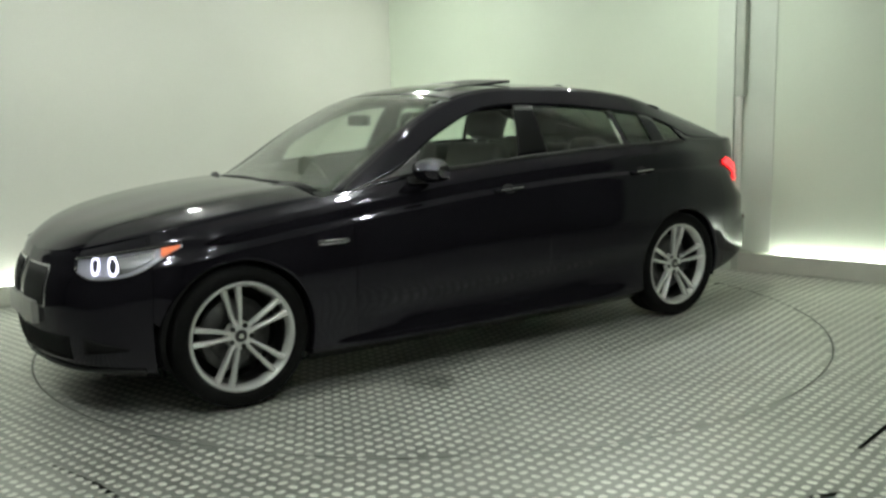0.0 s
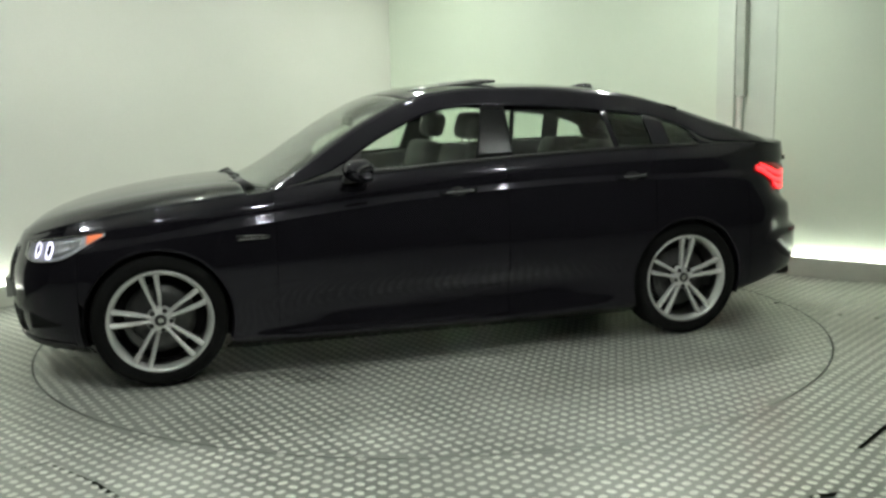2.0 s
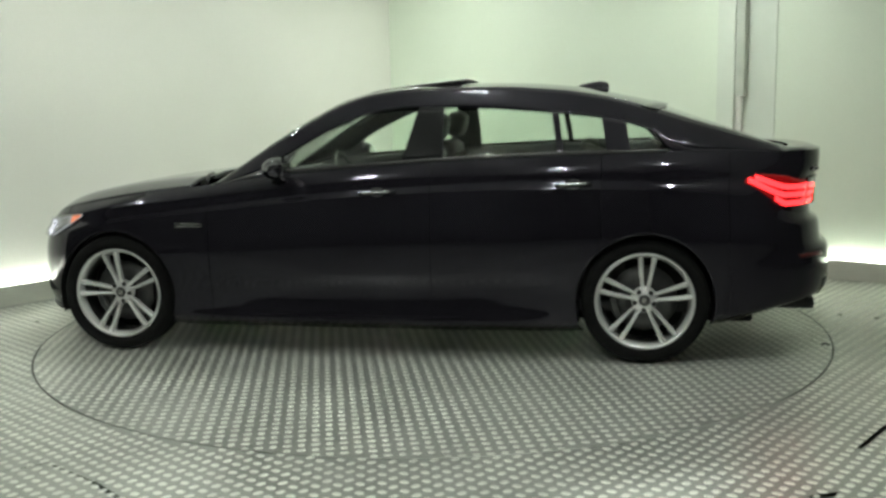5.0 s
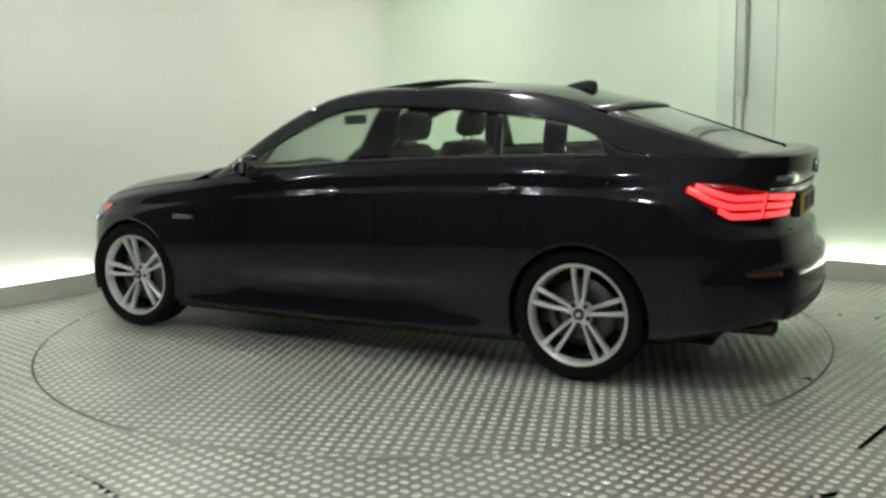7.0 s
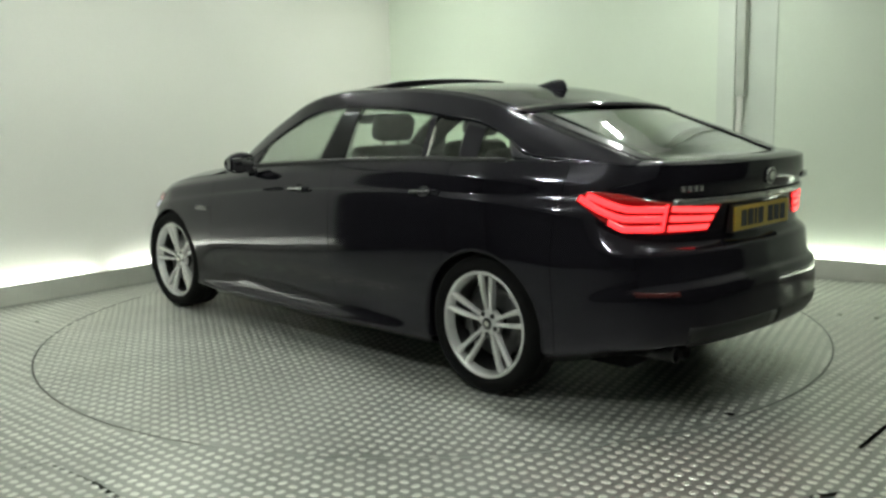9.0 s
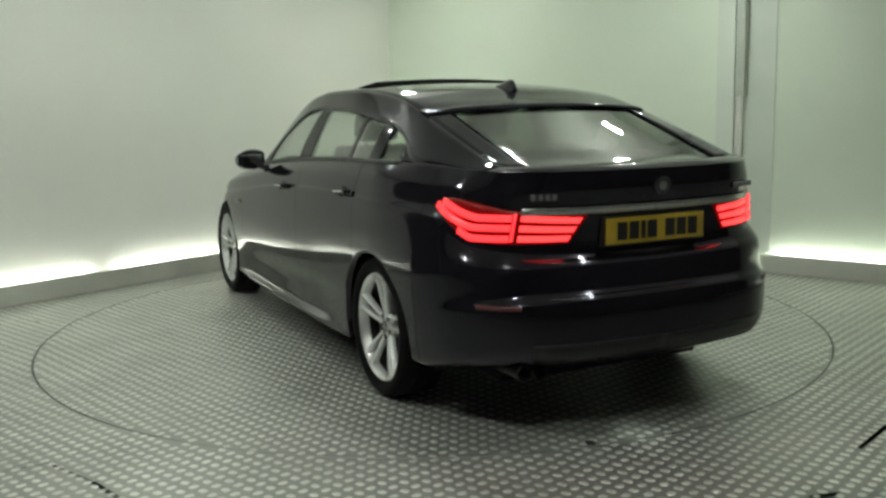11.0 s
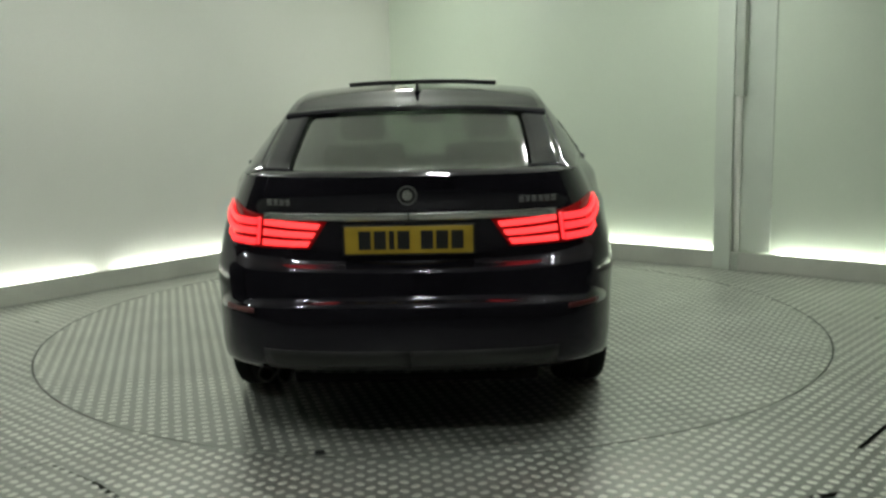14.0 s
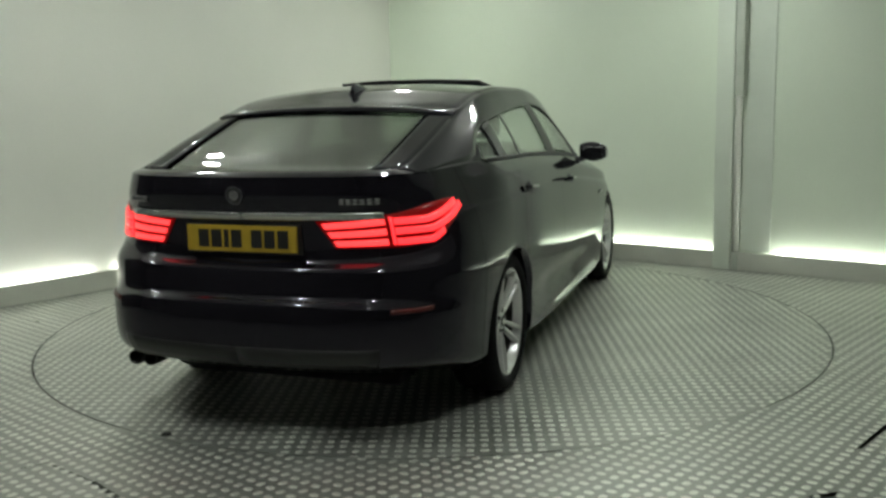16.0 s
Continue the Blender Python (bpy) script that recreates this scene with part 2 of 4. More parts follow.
for _m in (M_TYRE, M_LINER, M_GLOSS_TRIM):
    _m.node_tree.nodes["Principled BSDF"].inputs["Specular IOR Level"].default_value = 0.2
M_SEAT = mottle(material("dark_leather", (0.035, 0.033, 0.030), 0.5), 9.0, 0.25, 0.3)
M_SEAT_PALE = mottle(material("grey_leather", (0.16, 0.15, 0.13), 0.5), 9.0, 0.2, 0.3)
M_DASH = mottle(material("dash_plastic", (0.02, 0.02, 0.02), 0.6), 9.0, 0.2, 0.3)
M_HEADLINER = mottle(material("headliner_cloth", (0.10, 0.10, 0.095), 0.9), 9.0, 0.1, 0.3)
M_RED_LENS = material("red_lens", (0.10, 0.003, 0.004), 0.12, emit=(1.0, 0.008, 0.01), power=0.15)
M_RED_GLOW = material("red_light_bar", (0.3, 0.006, 0.006), 0.3, emit=(1.0, 0.030, 0.034), power=3.8)
M_RED_HOT = material("red_light_bar_rear", (0.3, 0.006, 0.006), 0.3, emit=(1.0, 0.038, 0.038), power=4.2)
M_RED_DULL = material("red_reflector", (0.07, 0.004, 0.004), 0.35)
M_WHITE_GLOW = material("white_light_ring", (0.9, 0.9, 0.9), 0.3, emit=(0.84, 0.84, 1.0), power=3.6)
M_AMBER_GLOW = material("amber_lens", (0.6, 0.15, 0.02), 0.2, emit=(1.0, 0.28, 0.14), power=1.0)
M_LAMP_INNER = material("headlamp_reflector", (0.80, 0.80, 0.90), 0.25, 0.15)
M_LAMP_LENS = material("projector_lens", (0.08, 0.08, 0.10), 0.05, coat=1.0)
M_YELLOW = mottle(material("yellow_plate", (0.44, 0.30, 0.03), 0.4), 12.0, 0.08)
M_WHITE_PLATE = mottle(material("white_plate", (0.30, 0.30, 0.28), 0.4), 12.0, 0.08)
M_INK = material("black_ink", (0.012, 0.012, 0.012), 0.5)
M_MIRROR = material("mirror_glass", (0.7, 0.7, 0.7), 0.02, 1.0)


def glass_material(name, tint, gloss=0.035):
    m = bpy.data.materials.new(name)
    m.use_nodes = True
    nt = m.node_tree
    nt.nodes.clear()
    out = nt.nodes.new("ShaderNodeOutputMaterial")
    mix = nt.nodes.new("ShaderNodeMixShader")
    tr = nt.nodes.new("ShaderNodeBsdfTransparent")
    tr.inputs["Color"].default_value = (*tint, 1)
    gl = nt.nodes.new("ShaderNodeBsdfGlossy")
    gl.inputs["Roughness"].default_value = 0.01
    lw = nt.nodes.new("ShaderNodeLayerWeight")
    lw.inputs["Blend"].default_value = 0.5
    pw = nt.nodes.new("ShaderNodeMath")
    pw.operation, pw.inputs[1].default_value = "POWER", 3.2
    nt.links.new(lw.outputs["Facing"], pw.inputs[0])
    sc = nt.nodes.new("ShaderNodeMath")
    sc.operation, sc.inputs[1].default_value, sc.inputs[2].default_value = "MULTIPLY_ADD", 0.9, gloss
    nt.links.new(pw.outputs[0], sc.inputs[0])
    nt.links.new(sc.outputs[0], mix.inputs[0])
    nt.links.new(tr.outputs[0], mix.inputs[1])
    nt.links.new(gl.outputs[0], mix.inputs[2])
    nt.links.new(mix.outputs[0], out.inputs["Surface"])
    return m


M_GLASS = glass_material("side_glass", (0.95, 0.985, 0.955))
M_REAR_GLASS = glass_material("rear_glass", (0.60, 0.66, 0.60), 0.24)
M_CLEAR = glass_material("clear_cover", (0.95, 0.95, 0.97))


def curve(*pts):
    """A smooth monotone curve through the points (x, value), x rising."""
    xs = np.array([p[0] for p in pts], float)
    ys = np.array([p[1] for p in pts], float)
    h = np.diff(xs)
    d = np.diff(ys) / h
    m = np.zeros(len(xs))
    for i in range(1, len(xs) - 1):
        if d[i - 1] * d[i] > 0:
            a, b = 2 * h[i] + h[i - 1], h[i] + 2 * h[i - 1]
            m[i] = (a + b) / (a / d[i - 1] + b / d[i])
    m[0], m[-1] = d[0], d[-1]

    def at(x):
        x = min(max(x, xs[0]), xs[-1])
        i = int(min(np.searchsorted(xs, x, side="right") - 1, len(xs) - 2))
        i = max(i, 0)
        t = (x - xs[i]) / h[i]
        return float((2 * t**3 - 3 * t**2 + 1) * ys[i] + (t**3 - 2 * t**2 + t) * h[i] * m[i]
                     + (-2 * t**3 + 3 * t**2) * ys[i + 1] + (t**3 - t**2) * h[i] * m[i + 1])
    return at


def ease(t):
    t = min(max(t, 0.0), 1.0)
    return t * t * (3 - 2 * t)


# Plan outline of the widest line, nose to tail, by its own length.
PLAN = [(2.325, 0), (2.312, 0.2), (2.270, 0.4), (2.195, 0.57), (2.08, 0.715), (1.94, 0.815), (1.77, 0.885), (1.535, 0.925),
        (1.2, 0.94), (0.8, 0.946), (0, 0.95), (-0.8, 0.95), (-1.535, 0.945), (-1.9, 0.925), (-2.15, 0.885), (-2.35, 0.80),
        (-2.47, 0.68), (-2.55, 0.5), (-2.588, 0.25), (-2.60, 0)]
_len = [0.0]
for _a, _b in zip(PLAN, PLAN[1:]):
    _len.append(_len[-1] + math.dist(_a, _b))
PLAN_X = curve(*[(l, p[0]) for l, p in zip(_len, PLAN)])
PLAN_Y = curve(*[(l, p[1]) for l, p in zip(_len, PLAN)])
S_END = _len[-1]

# The lines of the lower body, sill to belt: width share, nose and tail setback, height along x.
LINES = [
    (curve((-2.6, 0.88), (2.4, 0.88)), -0.10, 0.09, curve((-2.6, 0.315), (-2.3, 0.285), (-1.95, 0.215), (-1.5, 0.165), (0, 0.150), (1.5, 0.155), (1.9, 0.168), (2.2, 0.18), (2.4, 0.19))),
    (curve((-2.6, 0.965), (-1.2, 0.968), (-0.8, 0.984), (0.8, 0.984), (1.2, 0.968), (2.4, 0.96)), -0.03, 0.02, curve((-2.6, 0.36), (-2.3, 0.33), (-1.95, 0.265), (-1.5, 0.222), (0, 0.208), (1.5, 0.215), (2.0, 0.225), (2.4, 0.25))),
    (curve((-2.6, 0.988), (-1.2, 0.98), (-0.7, 0.969), (0.7, 0.969), (1.2, 0.98), (2.4, 0.985)), -0.005, -0.005, curve((-2.6, 0.45), (-2, 0.37), (-1.2, 0.31), (0, 0.262), (1, 0.265), (2, 0.31), (2.4, 0.34))),
    (curve((-2.6, 0.994), (-1.25, 0.985), (-0.6, 0.960), (0.55, 0.960), (1.2, 0.985), (2.4, 0.99)), 0.0, 0.0, curve((-2.6, 0.605), (-2.3, 0.56), (-2, 0.48), (-0.8, 0.415), (0, 0.39), (0.8, 0.37), (2, 0.42), (2.4, 0.44))),
    (curve((-2.6, 0.996), (2.4, 0.994)), 0.0, 0.042, curve((-2.6, 0.645), (-2.3, 0.61), (-2, 0.56), (0, 0.50), (2, 0.50), (2.4, 0.53))),
    (curve((-2.6, 1.0), (2.4, 1.0)), -0.01, 0.060, curve((-2.6, 0.748), (-2.3, 0.745), (-2, 0.72), (0, 0.68), (1, 0.62), (2, 0.58), (2.4, 0.60))),
    (curve((-2.6, 0.955), (-2.1, 0.95), (-1.5, 0.985), (2.4, 0.985)), -0.03, 0.104, curve((-2.6, 0.790), (-2.35, 0.83), (-2.1, 0.92), (-1, 0.945), (0, 0.91), (1, 0.81), (1.5, 0.75), (2, 0.69), (2.4, 0.64))),
    (curve((-2.6, 0.92), (-2.1, 0.908), (-1.5, 0.966), (1.5, 0.966), (2.0, 0.94), (2.4, 0.95)), -0.045, 0.085, curve((-2.6, 0.97), (-2.2, 0.985), (-1, 0.99), (0, 0.95), (1, 0.86), (1.5, 0.80), (2, 0.735), (2.4, 0.67))),
    (curve((-2.6, 0.89), (-2.1, 0.875), (-1.5, 0.945), (1.5, 0.945), (2.0, 0.91), (2.4, 0.93)), -0.06, 0.055, curve((-2.6, 1.05), (-2.2, 1.06), (-1.5, 1.08), (-1, 1.075), (0, 1.03), (1, 0.93), (1.5, 0.87), (2, 0.79), (2.4, 0.715))),
    (curve((-2.6, 0.86), (-2.1, 0.835), (-1.5, 0.89), (-1.0, 0.905), (0, 0.905), (1.0, 0.885), (2.0, 0.865), (2.4, 0.90)), -0.075, 0.05,
     curve((-2.6, 1.138), (-2.2, 1.140), (-1.5, 1.146), (-1.0, 1.135), (-0.5, 1.115), (0, 1.085), (0.5, 1.04), (1.0, 0.978), (1.3, 0.943), (1.6, 0.90), (1.8, 0.868), (2.0, 0.832), (2.12, 0.803), (2.22, 0.774), (2.4, 0.742))),
]


def line_point(k, s):
    share, nose, tail, height = LINES[k]
    x, y = PLAN_X(s), PLAN_Y(s)
    px = x + nose * ease((x - 1.5) / 0.9) + tail * ease((-1.75 - x) / 0.85)
    return Vector((px, y * share(x), height(x)))


def skin_column(s, n=44):
    """n + 1 points up the body side at plan length s, a spline through the lines."""
    p = [line_point(k, s) for k in range(len(LINES))]
    p = [p[0] * 2 - p[1]] + p + [p[-1] * 2 - p[-2]]
    out = []
    top = len(LINES) - 1
    for i in range(n + 1):
        v = i / n * top
        k = min(int(v), top - 1)
        t = v - k
        a, b, c, d = p[k], p[k + 1], p[k + 2], p[k + 3]
        tension = 0.38
        m0, m1 = (c - a) * tension, (d - b) * tension
        out.append((2 * t**3 - 3 * t**2 + 1) * b + (t**3 - 2 * t**2 + t) * m0 + (-2 * t**3 + 3 * t**2) * c + (t**3 - t**2) * m1)
    return out


_fine = [i / 900 * S_END for i in range(901)]


def s_of_x(x):
    lo, hi = 0.0, S_END
    for _ in range(40):
        mid = (lo + hi) / 2
        lo, hi = (mid, hi) if PLAN_X(mid) > x else (lo, mid)
    return lo


def s_of_y(y, rear=True):
    lo, hi = (s_of_x(-1.0), S_END) if rear else (s_of_x(1.0), 0.0)
    for _ in range(40):
        mid = (lo + hi) / 2
        lo, hi = (mid, hi) if PLAN_Y(mid) > y else (lo, mid)
    return lo


def skin(s, z, out=0.0):
    """The point of the lower body at plan length s and height z, moved outwards."""
    col = skin_column(s)
    i = 0
    while i < len(col) - 2 and col[i + 1].z < z:
        i += 1
    a, b = col[i], col[i + 1]
    t = (z - a.z) / (b.z - a.z) if abs(b.z - a.z) > 1e-9 else 0
    p = a.lerp(b, min(max(t, 0), 1))
    if out:
        q = line_point(5, min(s + 0.02, S_END)) - line_point(5, max(s - 0.02, 0))
        up = b - a
        n = up.cross(q)
        n.normalize()
        if n.dot(Vector((p.x * 0.2, p.y, 0))) < 0:
            n = -n
        if s > s_of_x(-2.3) and n.x > 0 or s < s_of_x(2.2) and n.x < 0:
            n = -n
        p = p + n * out
    return p


def grid_mesh(rows, flip=False):
    bm = bmesh.new()
    vs = [[bm.verts.new(p) for p in r] for r in rows]
    for a, b in zip(vs, vs[1:]):
        for i in range(len(a) - 1):
            q = (a[i], b[i], b[i + 1], a[i + 1])
            bm.faces.new(q[::-1] if flip else q)
    return bm


def both(bm, mirror):
    if mirror:
        for v in bm.verts:
            v.co.y = -v.co.y
        bmesh.ops.reverse_faces(bm, faces=bm.faces[:])
    return bm


def clean(bm):
    bmesh.ops.remove_doubles(bm, verts=bm.verts[:], dist=0.0004)
    bmesh.ops.dissolve_degenerate(bm, edges=bm.edges[:], dist=0.0003)
    return bm


def thick(ob, depth, offset=-1.0):
    m = ob.modifiers.new("thickness", "SOLIDIFY")
    m.thickness, m.offset = depth, offset
    return ob


car = new("car")
tagged(car, "black five-door fastback car with silver alloy wheels, sunroof tilted open", "car")
AXLES = (1.535, -1.535)
HUB_Z, ARCH_R, TYRE_R = 0.345, 0.378, 0.345


def panel(name, s0, s1, v0, v1, mirror, mat=M_PAINT, step=0.03, label=""):
    """A piece of the lower body between two plan lengths and two rows of the skin."""
    n = max(2, int((s1 - s0) / step))
    rows = [skin_column(s0 + (s1 - s0) * i / n)[v0:v1 + 1] for i in range(n + 1)]
    bm = grid_mesh(rows)
    for ax in AXLES:
        dist = lambda c: math.hypot(c.x - ax, c.z - HUB_Z)
        gone = [f for f in bm.faces if dist(f.calc_center_median()) < ARCH_R and f.calc_center_median().y > 0.6]
        if not gone:
            continue
        bmesh.ops.delete(bm, geom=gone, context="FACES")
        for v in bm.verts:
            d = dist(v.co)
            if v.is_boundary and abs(d - ARCH_R) < 0.03 and v.co.y > 0.6 and any(
                    len(e.link_faces) == 1 and abs(dist(e.other_vert(v).co) - ARCH_R) < 0.035 for e in v.link_edges):
                k = ARCH_R / d
                v.co.x, v.co.z = ax + (v.co.x - ax) * k, HUB_Z + (v.co.z - HUB_Z) * k
    if s0 == 0.0 or s1 == S_END:
        twin = bmesh.ops.duplicate(bm, geom=bm.verts[:] + bm.edges[:] + bm.faces[:])["geom"]
        for v in twin:
            if isinstance(v, bmesh.types.BMVert):
                v.co.y = -v.co.y
        bmesh.ops.reverse_faces(bm, faces=[f for f in twin if isinstance(f, bmesh.types.BMFace)])
        for v in bm.verts:
            if abs(v.co.y) < 0.001:
                v.co.y = 0.0
    ob = part(name, both(clean(bm), mirror), mat, car, label, True)
    thick(ob, 0.006).modifiers["thickness"].use_rim = False
    return ob


DOORS = {}


def build_lower_body():
    g = 0.0014
    sx = s_of_x
    cuts = [(0.0, sx(1.93), "front_bumper", 0, 30), (sx(1.93), sx(0.93), "front_fender", 0, 44), (sx(0.93), sx(-0.37), "front_door", 5, 44),
            (sx(-0.37), sx(-1.30), "rear_door", 5, 44), (sx(-1.30), sx(-1.98), "rear_quarter", 0, 44), (sx(-1.98), S_END, "rear_bumper", 0, 29)]
    for mirror in (False, True):
        for s0, s1, name, v0, v1 in cuts:
            if mirror and (s0 == 0.0 or s1 == S_END):
                continue
            DOORS[name, mirror] = panel(name, s0 + (g if s0 else 0), s1 - (g if s1 < S_END else 0), v0, v1, mirror)
        panel("sill", sx(0.93) + g, sx(-1.30) - g, 0, 5, mirror, M_PAINT)
        if not mirror:
            panel("nose_panel", 0.0, sx(1.93) - g, 30, 44, mirror)
            panel("tail_panel", sx(-1.98) + g, S_END, 29, 44, mirror)
        for ax in AXLES:
            # rolled edge and dark liner of the wheel arch
            rows = []
            for i in range(49):
                a = radians(-18 + 216 * i / 48)
                row = []
                for r, dy in ((ARCH_R - 0.012, -0.05), (ARCH_R - 0.010, -0.004), (ARCH_R - 0.003, 0.0005), (ARCH_R + 0.004, 0.0008)):
                    x, z = ax + ARCH_R * math.cos(a), HUB_Z + ARCH_R * math.sin(a)
                    y = skin(s_of_x(x), max(z, 0.24)).y
                    row.append((ax + r * math.cos(a), y + dy, HUB_Z + r * math.sin(a)))
                rows.append(row)
            part("arch_lip", both(grid_mesh(rows), mirror), M_PAINT, car, "", True)
            rows = [[(ax + (ARCH_R - 0.004) * math.cos(radians(-18 + 216 * i / 32)), y, HUB_Z + (ARCH_R - 0.004) * math.sin(radians(-18 + 216 * i / 32)))
                     for y in (0.90, 0.75, 0.56)] for i in range(33)]
            bm = grid_mesh(rows)
            mid = bm.verts.new((ax, 0.56, HUB_Z))
            edge = [v for v in bm.verts if v is not mid and abs(v.co.y - 0.56) < 1e-5]
            for a, b in zip(edge, edge[1:]):
                bm.faces.new((a, b, mid))
            part("arch_liner", both(bm, mirror), M_LINER, car)
        # dark filler behind the panel gaps
        for x in (1.93, 0.93, -0.37, -1.30, -1.98):
            col = [[p - Vector((0, 0.006, 0)) + Vector((dx, 0, 0)) for p in skin_column(sx(x))[5:44]] for dx in (-0.012, 0.012)]
            if abs(x - 1.93) < 0.01 or abs(x + 1.98) < 0.01 or abs(x + 1.3) < 0.01:
                col = [[p for p in c if math.hypot(p.x - (1.535 if x > 0 else -1.535), p.z - HUB_Z) > ARCH_R + 0.02] for c in col]
                n = min(len(c) for c in col)
                col = [c[-n:] for c in col]
            part("panel_gap", both(grid_mesh(col), mirror), M_LINER, car)
    part("underbody", box((-2.15, -0.56, 0.165), (2.1, 0.56, 0.27), 0.02), M_LINER, car, "dark underbody")
    for a, b in ((-1.12, 1.12),):
        w = 0.84 if abs(a) < 1.5 else 0.74
        for sgn in (1, -1):
            part("underbody_edge", box((a, min(sgn * 0.55, sgn * w), 0.16), (b, max(sgn * 0.55, sgn * w), 0.3), 0.01), M_LINER, car)


# ---- upper body ----
ROOF_Z = curve((-2.56, 1.128), (-2.45, 1.145), (-2.33, 1.162), (-2.17, 1.218), (-1.99, 1.283), (-1.8, 1.352), (-1.66, 1.404), (-1.55, 1.432), (-1.44, 1.4553),
               (-1.25, 1.5), (-1.07, 1.522), (-0.89, 1.537), (-0.5, 1.548), (-0.17, 1.546), (0.013, 1.526), (0.23, 1.474), (0.38, 1.408),
               (0.564, 1.302), (0.75, 1.177), (0.86, 1.105), (0.97, 1.046), (1.08, 1.002))
RAIL_Z = curve((-2.5, 1.112), (-2.33, 1.140), (-2.2, 1.180), (-1.9, 1.275), (-1.6, 1.367), (-1.3, 1.449), (-1, 1.490), (-0.7, 1.508), (-0.3, 1.507), (0, 1.479),
               (0.15, 1.439), (0.35, 1.347), (0.55, 1.236), (0.75, 1.105), (0.93, 0.988))
RAIL_Y = curve((-2.50, 0.40), (-2.46, 0.46), (-2.40, 0.54), (-2.33, 0.595), (-2.2, 0.645), (-2.0, 0.650), (-1.5, 0.643), (-1.0, 0.634), (-0.5, 0.642), (0, 0.655), (0.5, 0.712), (0.93, 0.785))
DLO_LOW = curve((-2.5, 1.12), (-1.78, 1.156), (-1.70, 1.152), (-1.62, 1.151), (-1.04, 1.142), (-0.48, 1.120), (-0.19, 1.104), (0.28, 1.072), (0.62, 1.048), (0.93, 0.978))
DLO_TOP = curve((-2.5, 1.125), (-1.78, 1.163), (-1.70, 1.185), (-1.62, 1.232), (-1.52, 1.278), (-1.35, 1.325), (-1.15, 1.352), (-0.89, 1.378), (-0.64, 1.398), (-0.28, 1.408), (-0.072, 1.393), (0.055, 1.362),
                (0.246, 1.28), (0.342, 1.232), (0.62, 1.072), (0.93, 0.981))


def belt(x):
    s = s_of_x(x)
    for _ in range(4):
        s = s_of_x(PLAN_X(s) + (x - line_point(9, s).x))
    p = line_point(9, s)
    return Vector((x, p.y, p.z))


def cabin_side(x, z):
    """The cabin's side at x and height z, leaning in from the belt to the roof rail."""
    b = belt(x)
    r = Vector((x, RAIL_Y(x), RAIL_Z(x)))
    if r.z - b.z < 0.004:
        return Vector((x, b.y + (r.y - b.y) * 0.5, z))
    t = min(max((z - b.z) / (r.z - b.z), 0), 1)
    y = b.y + (r.y - b.y) * (0.72 * t + 0.28 * t * t)
    return Vector((x, y, z))


def dlo(x, w):
    lo, hi = DLO_LOW(x), max(DLO_TOP(x), DLO_LOW(x) + 0.002)
    return cabin_side(x, lo + (hi - lo) * w)


def strip(x0, x1, f0, f1, n, m, name, mirror, mat=M_PAINT, depth=0.006):
    rows = []
    for i in range(n + 1):
        x = x0 + (x1 - x0) * i / n
        a, b = f0(x), f1(x)
        rows.append([cabin_side(x, a + (b - a) * j / m) for j in range(m + 1)])
    return thick(part(name, both(grid_mesh(rows), mirror), mat, car, "", True), depth)


def window_patch(name, b0, b1, t0, t1, mirror, mat, inset=0.0, n=14, m=8, owner=None):
    rows = []
    for i in range(n + 1):
        row = []
        for j in range(m + 1):
            w = j / m
            x = (b0 + (t0 - b0) * w) + ((b1 + (t1 - b1) * w) - (b0 + (t0 - b0) * w)) * i / n
            p = dlo(x, w)
            row.append(p - Vector((0, inset, 0)))
        rows.append(row)
    return thick(part(name, both(clean(grid_mesh(rows)), mirror), mat, DOORS.get((owner, mirror), car), "", True), 0.004)


def top_point(xr, xc, t, lift=0.0):
    """A point of the roof strip: rail at t = 1, middle at t = 0."""
    x = xc + (xr - xc) * t * t
    zr, zc = RAIL_Z(xr), ROOF_Z(xc)
    return Vector((x, RAIL_Y(xr) * t, zc + (zr - zc) * abs(t) ** 2.3 + lift))


def top_piece(name, r0, r1, c0, c1, n, mat, t_in=1.0, lift=0.0, depth=0.006, label="", m=24):
    rows = []
    for i in range(n + 1):
        u = i / n
        rows.append([top_point(r0 + (r1 - r0) * u, c0 + (c1 - c0) * u, t_in * (j / m * 2 - 1), lift) for j in range(m + 1)])
    for row in rows:
        for j, p in enumerate(row):
            if j < m / 2:
                p.y = -abs(p.y)
    return thick(part(name, grid_mesh(rows, flip=True), mat, car, label, True), depth)


